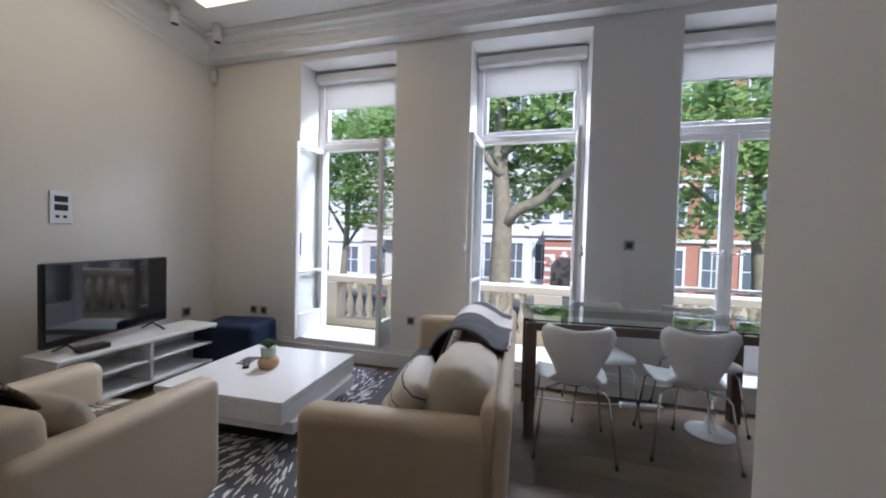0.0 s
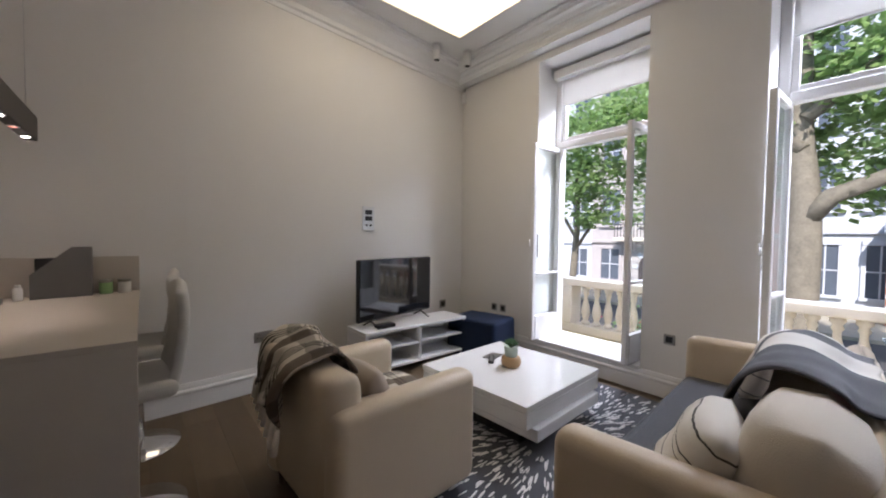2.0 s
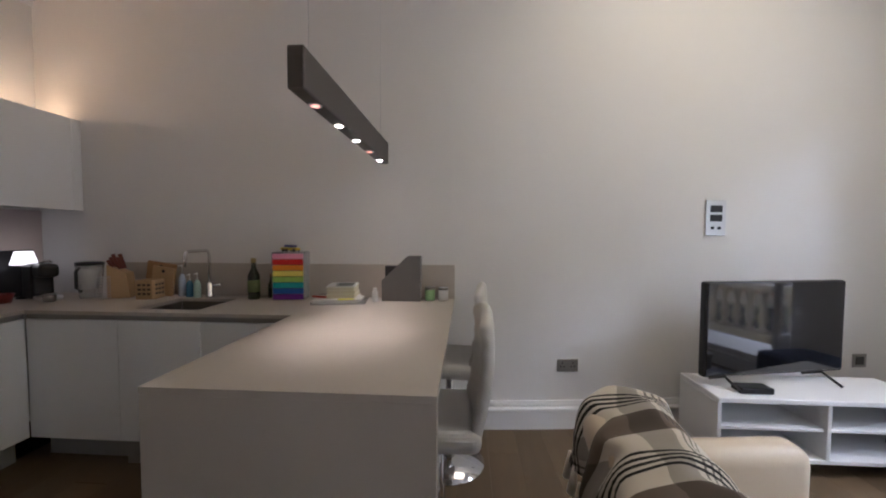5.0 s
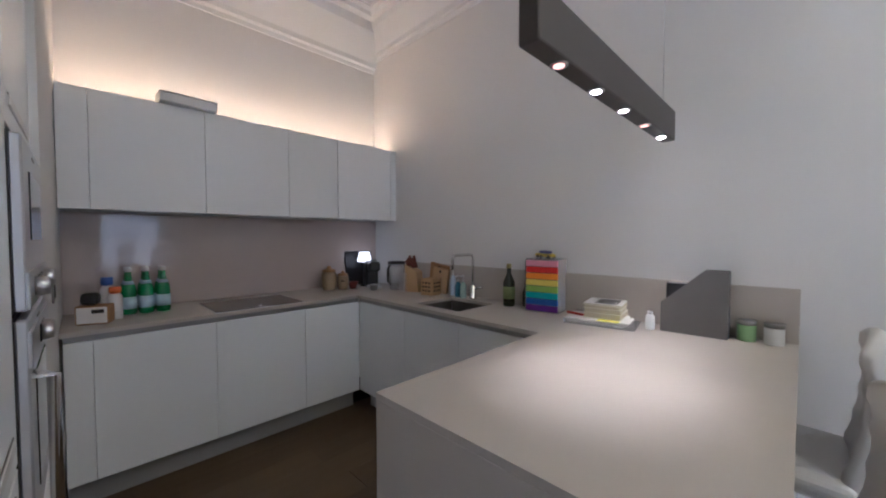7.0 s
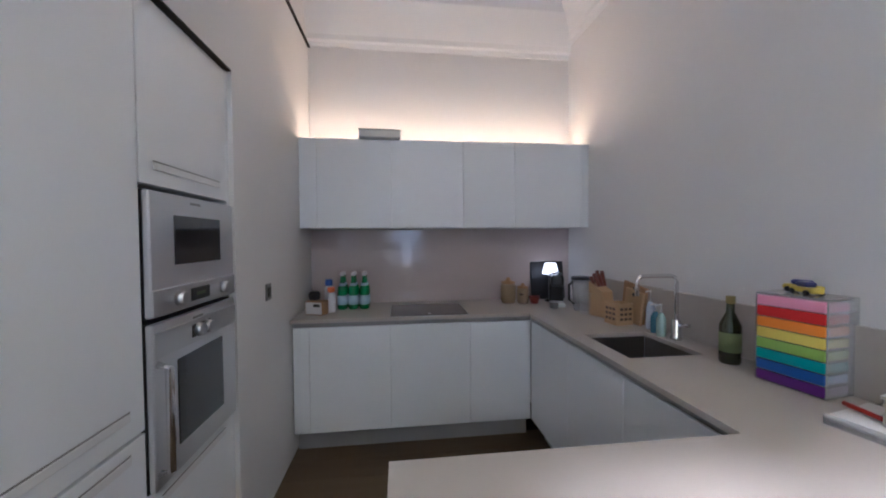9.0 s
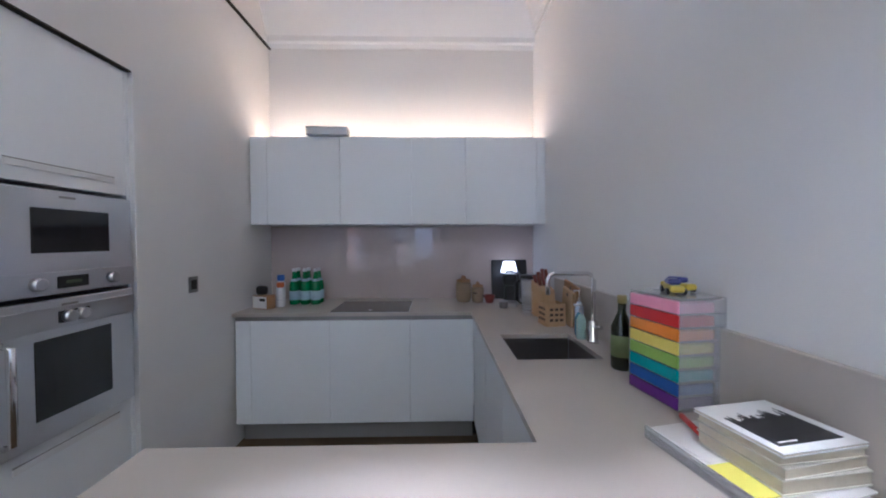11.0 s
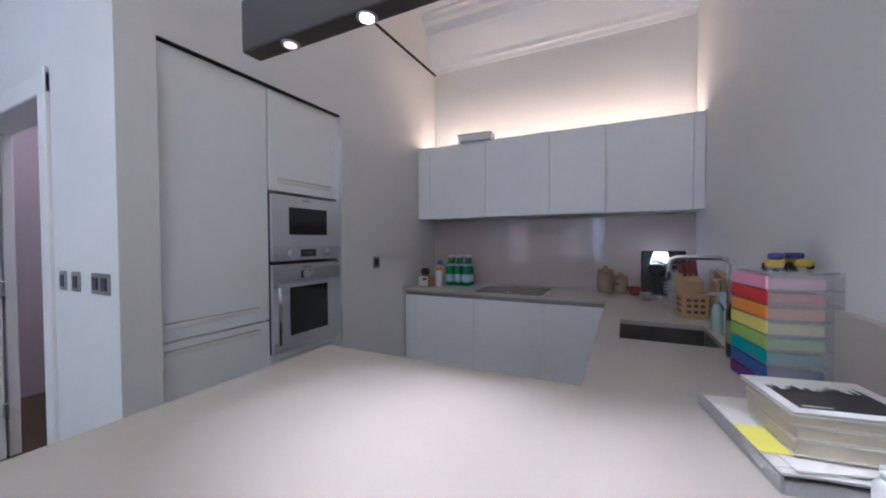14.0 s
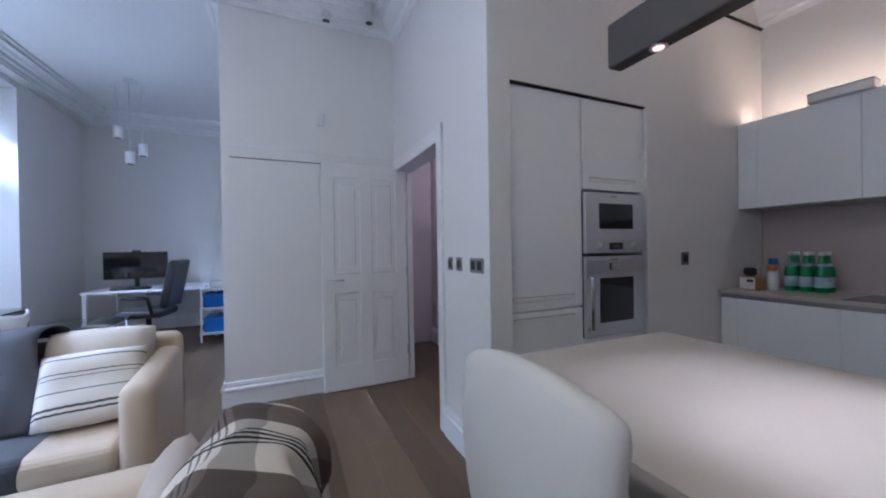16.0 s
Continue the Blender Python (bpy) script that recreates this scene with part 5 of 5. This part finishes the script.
# ---- pendant ----
pd = thing("pendant_light", pose(0, -0.235, 0), "long dark linear pendant with small spotlights", "pendant light")
LX0, LX1, LZ0, LZ1 = -3.46, -2.225, 1.825, 1.962
part("body", box(LX0, LX1, -0.028, 0.028, LZ0, LZ1, 0.006, 2), BRONZE, pd)
for x in (LX0 + 0.1, LX1 - 0.1):
    part("cable", tube([(x, 0, LZ1), (x, 0, CEIL)], 0.0015, 6), STEEL, pd)
part("ceiling_rose", box(-3.0, -2.66, -0.03, 0.03, CEIL - 0.03, CEIL, 0.004, 1), WHITEP, pd)
for i in range(5):
    x = LX1 - 0.15 - i * 0.24
    part("spot_ring", lathe([(0.024, LZ0 - 0.003), (0.024, LZ0 + 0.002)], 20, None, (x, 0, 0)), STEEL, pd)
    part("spot_lens", lathe([(0.015, LZ0 - 0.0045), (0.015, LZ0 - 0.002)], 18, None, (x, 0, 0)), BULBR if i in (0, 3) else BULB, pd)
    if i not in (0, 3):
        la = new("pendant_spot", bpy.data.lights.new("pendant_spot", "SPOT"))
        la.data.energy, la.data.spot_size, la.data.spot_blend, la.data.shadow_soft_size = 4.4, radians(54), 0.8, 0.02
        la.data.color = (1.0, 0.86, 0.70)
        la.matrix_world = look((x, -0.235, LZ0 - 0.01), (x, -0.235, 0))


def stool(m):
    """Padded bar stool; faces -y, its back at +y."""
    s = thing("bar_stool", m, "white leather bar stool on a round chrome base", "bar stool", "stools at the peninsula")
    part("base", lathe([(0.21, 0), (0.21, 0.008), (0.08, 0.022), (0.035, 0.05)], 32), CHROME, s)
    part("column", lathe([(0.03, 0.05), (0.03, 0.35), (0.022, 0.36), (0.022, 0.58)], 20), CHROME, s)
    seat = box(-0.21, 0.21, -0.22, 0.16, 0.58, 0.66, 0.035, 4)
    part("seat", seat, LEATHERW, s)
    bm = box(-0.185, 0.185, 0.12, 0.170, 0.60, 1.09, 0.022, 3)
    bmesh.ops.subdivide_edges(bm, edges=[e for e in bm.edges if e.calc_length() > 0.1], cuts=14, use_grid_fill=True)
    for v in bm.verts:
        h = (v.co.z - 0.6) / 0.47
        v.co.y += 0.05 * math.sin(h * 2.2) + (0.006 * abs(math.sin(h * 17)) if v.co.y < 0.15 else 0) - 0.6 * v.co.x * v.co.x
        if h > 0.7:
            v.co.z -= 1.1 * v.co.x * v.co.x * (h - 0.7) / 0.3
    for f in bm.faces:
        f.smooth = True
    part("backrest", bm, LEATHERW, s)
    part("footrest", tube([(0.03, -0.02, 0.30), (0.14, -0.06, 0.30), (0.14, -0.19, 0.30), (0, -0.22, 0.30), (-0.14, -0.19, 0.30), (-0.14, -0.06, 0.30), (-0.03, -0.02, 0.30)], 0.009), CHROME, s)
    return s


LEATHERW = surf("white_leather", (0.60, 0.58, 0.55), 0.4, 0.04, 4.0, 0.1, 160)
bs = stool(pose(-2.55, 0.195, 0, 0, 0, 3))
copy_thing(bs, pose(-3.22, 0.21, 0, 0, 0, -4))

# ---- study corner ----
dk = thing("desk", pose(3.55, 2.45, 0), "white desk against the end wall", "desk")
part("desktop", box(-0.35, 0.70, -0.80, 0.75, 0.71, 0.74, 0.004, 1), LACQ, dk)
for x in (-0.32, 0.64):
    for y in (-0.77, 0.72):
        part("leg", box(x, x + 0.04, y - 0.02, y + 0.02, 0, 0.71), STEEL, dk)
mo = thing("monitor", pose(3.72, 2.75, 0.741, 0, 0, -78), "black computer monitor on a stand", "monitor")
part("body", box(-0.37, 0.37, -0.02, 0.02, 0.13, 0.53, 0.008), BLACK, mo)
part("screen", box(-0.36, 0.36, -0.024, -0.02, 0.145, 0.52), SCREEN, mo)
part("stand", box(-0.03, 0.03, 0.0, 0.04, 0.01, 0.2), BLACK, mo)
part("foot", box(-0.12, 0.12, -0.08, 0.1, 0, 0.012, 0.004, 1), BLACK, mo)
part("webcam", box(-0.05, 0.05, -0.02, 0.02, 0.53, 0.555, 0.008), BLACK, mo)
kbd = thing("keyboard", pose(3.40, 2.72, 0.741, 0, 0, -85), "black keyboard on the desk", "keyboard")
part("case", box(-0.22, 0.22, -0.07, 0.07, 0, 0.02, 0.004, 1), BLACK, kbd)
part("keys", box(-0.21, 0.21, -0.06, 0.06, 0.02, 0.026, 0.002, 1), DARKST, kbd)
oc = thing("office_chair", pose(2.75, 2.35, 0, 0, 0, -8), "black padded office chair at the desk", "office chair")
part("seat", box(-0.25, 0.25, -0.25, 0.25, 0.44, 0.54, 0.04, 3), BLACK, oc)
bm = box(-0.24, 0.24, -0.30, -0.20, 0.55, 1.16, 0.045, 3)
for v in bm.verts:
    v.co.y -= 0.25 * max(0, v.co.z - 0.7)
part("backrest", bm, BLACK, oc)
part("column", lathe([(0.03, 0.10), (0.03, 0.44)], 14), BLACK, oc)
for s in (-1, 1):
    part("armrest", tube([(s * 0.27, -0.15, 0.5), (s * 0.30, -0.12, 0.70), (s * 0.30, 0.15, 0.71)], 0.025), BLACK, oc)
for i in range(5):
    a = i * 2 * math.pi / 5
    part("base_arm", tube([(0, 0, 0.11), (0.3 * math.cos(a), 0.3 * math.sin(a), 0.07)], [0.03, 0.018]), BLACK, oc)
    part("castor", lathe([(0.028, 0), (0.03, 0.03), (0.028, 0.06)], 12, None, (0.3 * math.cos(a), 0.3 * math.sin(a), 0)), BLACK, oc)
sh = thing("shelf_rack", pose(3.15, 1.62, 0), "white rack with blue plastic boxes", "rack")
for z in (0.10, 0.45, 0.72):
    part("shelf", box(-0.3, 0.3, -0.2, 0.2, z, z + 0.025, 0.003, 1), LACQ, sh)
for x in (-0.29, 0.27):
    for y in (-0.19, 0.17):
        part("post", box(x, x + 0.02, y, y + 0.02, 0, 0.72), LACQ, sh)
for z, h in ((0.126, 0.20), (0.476, 0.18)):
    bx_ = thing("storage_box", pose(3.15, 1.62, z), "bright blue plastic storage box on the rack", "box", "blue boxes")
    part("tub", box(-0.24, 0.24, -0.16, 0.16, 0, h - 0.02, 0.01), BLUEP, bx_)
    part("rim", box(-0.25, 0.25, -0.17, 0.17, h - 0.02, h, 0.006), BLUEP, bx_)
dl = thing("desk_lamp", pose(3.25, 1.75, 0.746), "white desk lamp on the rack", "lamp")
part("base", lathe([(0.06, 0), (0.06, 0.02), (0.01, 0.025)], 18), WHITEP, dl)
part("arm", tube([(0, 0, 0.02), (0.0, 0, 0.28)], 0.008), WHITEP, dl)
part("head", box(-0.05, 0.14, -0.025, 0.025, 0.28, 0.30, 0.006), WHITEP, dl)
solo("paper_stack", box(-0.11, 0.11, -0.15, 0.15, 0, 0.03, 0.002, 1), PAPER, "stack of papers on the rack", "papers", pose(2.98, 1.55, 0.746, 0, 0, 12))
gt = thing("glass_side_table", pose(2.05, 2.75, 0), "low glass side table near the window", "side table")
part("glass_top", box(-0.35, 0.35, -0.35, 0.35, 0.50, 0.512, 0.003, 1), TGLASS, gt)
for x in (-0.3, 0.3):
    for y in (-0.3, 0.3):
        part("leg", lathe([(0.015, 0), (0.015, 0.5)], 12, None, (x, y, 0)), CHROME, gt)
tp = thing("cluster_pendant", pose(2.8, 2.5, CEIL), "cluster of three white cylinder pendant lamps", "pendant light")
part("ceiling_rose", lathe([(0.08, -0.02), (0.08, 0)], 24), WHITEP, tp)
for dx, dy, z in ((0, 0.14, -0.60), (0, 0.02, -0.92), (0.04, -0.10, -0.80)):
    part("cable", tube([(dx, dy, z), (dx, dy, -0.02)], 0.006, 6), WHITEP, tp)
    c = part("cylinder", lathe([(0.045, z - 0.15), (0.05, z - 0.145), (0.05, z), (0.01, z + 0.005)], 18, None, (dx, dy, 0)), WHITEP, tp)
    part("lens", lathe([(0.035, z - 0.156), (0.035, z - 0.149)], 16, None, (dx, dy, 0)), BLACK, c)


# ---- outside ----
GZ = -2.2
built("ground", box(-400, 400, WY + 0.56, 900, GZ - 0.3, GZ), ASPH, "grey asphalt street", "ground")
built("pavement", box(-60, 60, 19.5, 24.0, GZ, GZ + 0.14), PAVE, "pale stone pavement across the street", "pavement")
built("pavement_near", box(-60, 60, 6.6, 10.5, GZ, GZ + 0.14), PAVE, "pale stone pavement below the terrace", "pavement")
built("terrace", box(CORN - 2, 6, WY + WT + 0.002, 5.25, -0.6, -0.02), MOSS, "mossy sunlit terrace outside the windows", "terrace")
built("terrace_wall", box(CORN - 2, 6, 5.25, 5.4, GZ, -0.02), BALST, "stone retaining wall of the terrace", "wall")

bal = thing("balustrade", pose(0, 5.05, -0.02), "cream stone balustrade along the terrace", "balustrade")
part("coping", box(-6, 6, -0.13, 0.13, 0.66, 0.76, 0.015, 2), BALST, bal)
part("plinth", box(-6, 6, -0.11, 0.11, 0.0, 0.12, 0.01, 1), BALST, bal)
bal_prof = [(0.055, 0.12), (0.055, 0.16), (0.03, 0.18), (0.045, 0.22), (0.06, 0.29), (0.05, 0.37), (0.028, 0.47), (0.028, 0.52), (0.045, 0.55), (0.03, 0.58), (0.055, 0.61), (0.055, 0.66)]
first = None
x = -5.7
while x < 5.9:
    near = min(abs(x + 3.3), abs(x + 0.1), abs(x - 3.1))
    if near > 0.25:
        if first is None:
            first = part("baluster", lathe(bal_prof, 12), BALST, bal)
            bme = first.data
            first.location = (x, 0, 0)
        else:
            o = new("baluster", bme)
            o.parent, o.location = bal, (x, 0, 0)
    x += 0.16
for x in (-3.3, -0.1, 3.1):
    part("pier", box(x - 0.17, x + 0.17, -0.14, 0.14, 0.12, 0.66, 0.01, 1), BALST, bal)

WIN_CACHE = {}


def facade(name, x0, x1, y, mat, label, storeys, bays, top, trimmat, arch=None, deep=8.0):
    b = thing(name, pose(x0, y, GZ + 0.14), label, "building")
    w = x1 - x0
    part("wall", box(0, w, 0.0, deep, 0, top), mat, b)
    part("roof", box(-0.1, w + 0.1, -0.3, deep, top, top + 0.5, 0.05, 1), trimmat, b)
    zz = 0
    for k, h in enumerate(storeys):
        part("string_course", box(0.01, w - 0.01, -0.14, -0.001, zz + h - 0.22, zz + h, 0.03, 1), trimmat, b)
        for i in range(bays):
            cx = (i + 0.5) * w / bays
            ww, z0, z1 = min(1.15, w / bays * 0.5), zz + h * 0.24, zz + h * 0.82
            if arch is not None and k == 0 and i == arch:
                door_ = part("door", prism([(cx - 0.75, 0), (cx + 0.75, 0), (cx + 0.75, 1.7)] + [(cx + 0.75 * math.cos(a), 1.7 + 0.75 * math.sin(a)) for a in [j * math.pi / 8 for j in range(1, 8)]] + [(cx - 0.75, 1.7)], "y", -0.03, -0.004), surf("dark_door", (0.06, 0.05, 0.05), 0.5), b)
                for j in range(9):
                    a = j * math.pi / 8
                    part("voussoir", box(-0.12, 0.12, -0.06, -0.005, 0.77, 1.1), STUCCO if j % 2 == 0 else mat, b).matrix_basis = pose(cx, 0, 1.7, 0, 0, 0) @ Matrix.Rotation(math.pi / 2 - a, 4, "Y")
                continue
            wi = new("window")
            wi.parent, wi.location = b, (cx, 0, 0)
            key = (round(ww, 2), round(z0, 2), round(z1, 2), trimmat.name)
            if key not in WIN_CACHE:
                fr_ = box(-ww / 2 - 0.14, ww / 2 + 0.14, -0.10, -0.002, z1, z1 + 0.22, 0.02, 1)
                box(-ww / 2 - 0.14, -ww / 2, -0.07, -0.002, z0, z1, bm=fr_)
                box(ww / 2, ww / 2 + 0.14, -0.07, -0.002, z0, z1, bm=fr_)
                box(-ww / 2 - 0.18, ww / 2 + 0.18, -0.16, -0.002, z0 - 0.12, z0, bm=fr_)
                gl = box(-ww / 2, ww / 2, -0.02, -0.004, z0, z1)
                ba = box(-0.03, 0.03, -0.05, -0.021, z0, z1)
                box(-ww / 2, ww / 2, -0.05, -0.021, (z0 + z1) / 2 - 0.03, (z0 + z1) / 2 + 0.03, bm=ba)
                WIN_CACHE[key] = [mesh_of("frame", fr_, trimmat), mesh_of("pane", gl, WINDK), mesh_of("glazing_bar", ba, STUCCO)]
            for nm, me in zip(("frame", "pane", "glazing_bar"), WIN_CACHE[key]):
                o = new(nm, me)
                o.parent = wi
        zz += h
    return b


facade("townhouse", -46, -12.6, 24.0, STUCCO, "white stucco terrace house across the street", [3.2, 3.8, 3.4, 3.2], 14, 13.8, STUCCO)
sb_ = facade("townhouse", -12.6, -7.6, 23.4, SANDST, "brown sandstone house with an arched porch", [3.3, 3.8, 3.4, 3.2], 2, 14.4, SANDST, 1)
part("balcony", box(1.8, 5.0, -0.9, -0.01, 3.2, 3.45, 0.03, 1), BALST, sb_)
rail = bmesh.new()
for i in range(17):
    box(1.85 + i * 0.19, 1.88 + i * 0.19, -0.86, -0.83, 3.45, 4.2, bm=rail)
box(1.82, 4.98, -0.88, -0.82, 4.2, 4.26, bm=rail)
part("balcony_rail", rail, BLACK, sb_)
facade("townhouse", -7.6, 2.2, 24.2, STUCCO, "pale stucco house with tall windows", [3.9, 3.6, 3.4, 3.2], 6, 14.3, STUCCO)
rd = facade("brick_porch", -0.1, 2.2, 23.1, REDBR, "red brick and white stone porch with an arched door", [3.7], 1, 3.7, STUCCO, 0, 1.0)
for k in range(7):
    if k != 0:
        part("stone_band", box(0.0, 2.3, -0.012, -0.001, 0.2 + k * 0.45, 0.36 + k * 0.45), STUCCO, rd)
facade("townhouse", 2.2, 12.0, 24.0, REDBR, "red brick terrace house with white windows", [3.7, 3.6, 3.4, 3.2], 5, 14.2, STUCCO)
facade("townhouse", 12.0, 46, 24.0, STUCCO, "white stucco terrace house across the street", [3.2, 3.8, 3.4, 3.2], 14, 13.8, STUCCO)


def tree(name, base, trunk, limbs, crowns, count, seed, size, label):
    """A street tree: tapered trunk, bent limbs, loose leaf clumps round given centres."""
    t = thing(name, pose(*base), label, "tree")
    bm = tube([Vector(p) for p, _ in trunk], [r for _, r in trunk], 12)
    part("trunk", bm, BARK, t)
    for pts, r0, r1 in limbs:
        part("limb", tube(pts, [r0 + (r1 - r0) * i / (len(pts) - 1) for i in range(len(pts))], 9), BARK, t)
    rr = random.Random(seed)
    vs, fs = [], []
    clumps = []
    for c, rad in crowns:
        for k in range(max(6, int(9 * rad * rad))):
            d = Vector((rr.gauss(0, 1), rr.gauss(0, 1), rr.gauss(0, 0.8))).normalized() * rad * rr.random() ** 0.4
            clumps.append((Vector(c) + d, rr.uniform(0.25, 0.6)))
    for i in range(count):
        c, rad = clumps[rr.randrange(len(clumps))]
        p = c + Vector((rr.gauss(0, 0.75), rr.gauss(0, 0.75), rr.gauss(0, 0.38))) * rad
        s = size * rr.uniform(0.6, 1.3)
        u = Vector((rr.gauss(0, 1), rr.gauss(0, 1), rr.gauss(0, 0.5))).normalized()
        w = u.cross(Vector((rr.gauss(0, 0.4), rr.gauss(0, 0.4), 1))).normalized()
        n0 = u.cross(w)
        k = len(vs)
        vs += [p - u * s, p - u * s * 0.2 + w * s * 0.8, p + u * s * 0.25 + w * s * 0.45 + n0 * s * 0.1, p + u * s, p + u * s * 0.25 - w * s * 0.45 + n0 * s * 0.1, p - u * s * 0.2 - w * s * 0.8]
        fs.append((k, k + 1, k + 2, k + 3, k + 4, k + 5))
    me = bpy.data.meshes.new("leaves")
    me.from_pydata([tuple(v) for v in vs], [], fs)
    me.materials.append(LEAF)
    o = new("crown", me)
    o.parent = t
    tagged(o, "sunlit green leaves", kind="stuff")
    return t


tree("plane_tree", (-1.55, 12.0, GZ), [((0, 0, 0), 0.42), ((0.02, 0, 1.5), 0.36), ((0.06, 0, 3.4), 0.33), ((0.05, 0.1, 4.4), 0.30), ((-0.1, 0.2, 6.0), 0.26), ((-0.1, 0.1, 9.5), 0.14)],
     [([(0.05, 0, 3.9), (0.5, -0.1, 4.5), (1.3, -0.2, 4.85), (1.9, -0.3, 5.5), (2.6, -0.4, 6.3)], 0.22, 0.09), ([(0.0, 0, 5.6), (-1.0, 0.2, 6.8), (-2.4, 0.3, 7.6)], 0.16, 0.06), ([(0.0, 0, 6.3), (1.2, 0.6, 7.6), (2.6, 0.9, 8.6)], 0.15, 0.05)],
     [((0.2, 1.6, 7.8), 2.5), ((2.6, 0.8, 7.0), 2.0), ((-2.4, 1.0, 7.6), 2.2), ((1.4, 0.9, 4.7), 0.9), ((2.4, 0.8, 5.2), 1.0), ((3.9, 0.6, 6.2), 1.6), ((0.9, 1.2, 5.9), 1.2), ((0.3, 0.8, 10), 3.0)], 15000, 4, 0.12, "large plane tree with a thick pale trunk")
tree("street_tree", (-8.2, 13.5, GZ), [((0, 0, 0), 0.16), ((0.05, 0, 2.0), 0.14), ((0.2, 0, 4.0), 0.11), ((0.1, 0.1, 7.0), 0.06)],
     [([(0.1, 0, 3.0), (0.9, 0, 4.2), (1.5, 0, 5.2)], 0.07, 0.03), ([(0.1, 0, 3.6), (-0.7, 0, 4.8), (-1.2, 0, 5.6)], 0.07, 0.03)],
     [((0.4, -0.4, 6.2), 2.0), ((1.9, -0.5, 5.2), 1.3), ((-1.4, -0.4, 5.6), 1.5), ((1.4, 0, 8.0), 2.4), ((3.2, -0.6, 7.0), 1.8), ((0.9, -0.6, 4.3), 0.9)], 9000, 7, 0.11, "slender street tree with light green leaves")
tree("street_tree", (6.2, 13.5, GZ), [((0, 0, 0), 0.2), ((0.05, 0, 2.5), 0.17), ((-0.1, 0, 5.0), 0.13), ((0.1, 0.1, 8.0), 0.07)],
     [([(0, 0, 3.6), (-1.2, 0, 4.8), (-2.0, 0, 5.6)], 0.09, 0.04), ([(0, 0, 4.2), (1.2, 0, 5.4), (2.0, 0, 6.2)], 0.08, 0.03)],
     [((0, -0.4, 6.6), 2.6), ((-2.0, -0.5, 5.8), 1.7), ((-3.4, -0.5, 7.0), 2.0), ((2.2, -0.4, 6.8), 2.0), ((0, 0, 9), 2.8), ((-1.2, -0.4, 4.2), 0.9)], 11000, 11, 0.12, "leafy street tree beside the road")

# flowers and shrubs at the foot of the terrace
rr = random.Random(21)
for x in (-4.6, -3.9, -2.6, -1.9, 0.6, 1.4):
    fl = thing("flower_shrub", pose(x, 5.85, -0.9), "low shrub with pink and red flowers", "shrub", "terrace shrubs")
    vs, fs, v2, f2 = [], [], [], []
    for i in range(260):
        p = Vector((rr.gauss(0, 0.2), rr.gauss(0, 0.13), 0.7 + rr.gauss(0, 0.22)))
        s = 0.035 * rr.uniform(0.7, 1.5)
        u = Vector((rr.gauss(0, 1), rr.gauss(0, 1), rr.gauss(0, 1))).normalized()
        w = u.orthogonal().normalized()
        V, F = (vs, fs) if i % 3 else (v2, f2)
        k = len(V)
        V += [tuple(p - u * s), tuple(p + w * s * 0.7), tuple(p + u * s), tuple(p - w * s * 0.7)]
        F.append((k, k + 1, k + 2, k + 3))
    for nm, V, F, mt in (("foliage", vs, fs, LEAF), ("blossom", v2, f2, bpy.data.materials.get("blossom") or surf("blossom", (0.60, 0.06, 0.10), 0.6, 0.3, 3))):
        me = bpy.data.meshes.new(nm)
        me.from_pydata(V, [], F)
        me.materials.append(mt)
        o = new(nm, me)
        o.parent = fl
        tagged(o, kind="stuff")
    part("stem", tube([(0, 0, 0), (0.02, 0, 0.75)], 0.02, 6), BARK, fl)
    part("tub", box(-0.25, 0.25, -0.18, 0.18, -1.3, 0.06, 0.02, 1), BALST, fl)

# ---- oak floorboards ----
PW = 0.19
rng = random.Random(2)
cache = {}
row = 0
y = -2.4
while y < WY + 0.02:
    x0, x1 = -4.0, FARX
    if y < -1.2:
        x1 = -1.1
    elif y < SWY - 0.05:
        x1 = 1.5
    elif y < CLY - PW:
        x1 = CLX + 0.1
    x = x0 - rng.random() * 1.2
    while x < x1:
        ln = (1.8, 2.2)[rng.randrange(2)]
        a, b = max(x, x0), min(x + ln, x1)
        if b - a > 0.02:
            key = round(b - a, 2)
            if key not in cache:
                cache[key] = mesh_of("floorboard", box(0, key - 0.0008, 0, PW - 0.0008, -0.012, 0.0, 0.0006, 1), OAK)
            o = new("floorboard", cache[key])
            o.parent, o.location = floor, (a, min(y, WY - PW + 0.1), 0)
        x += ln
    y += PW
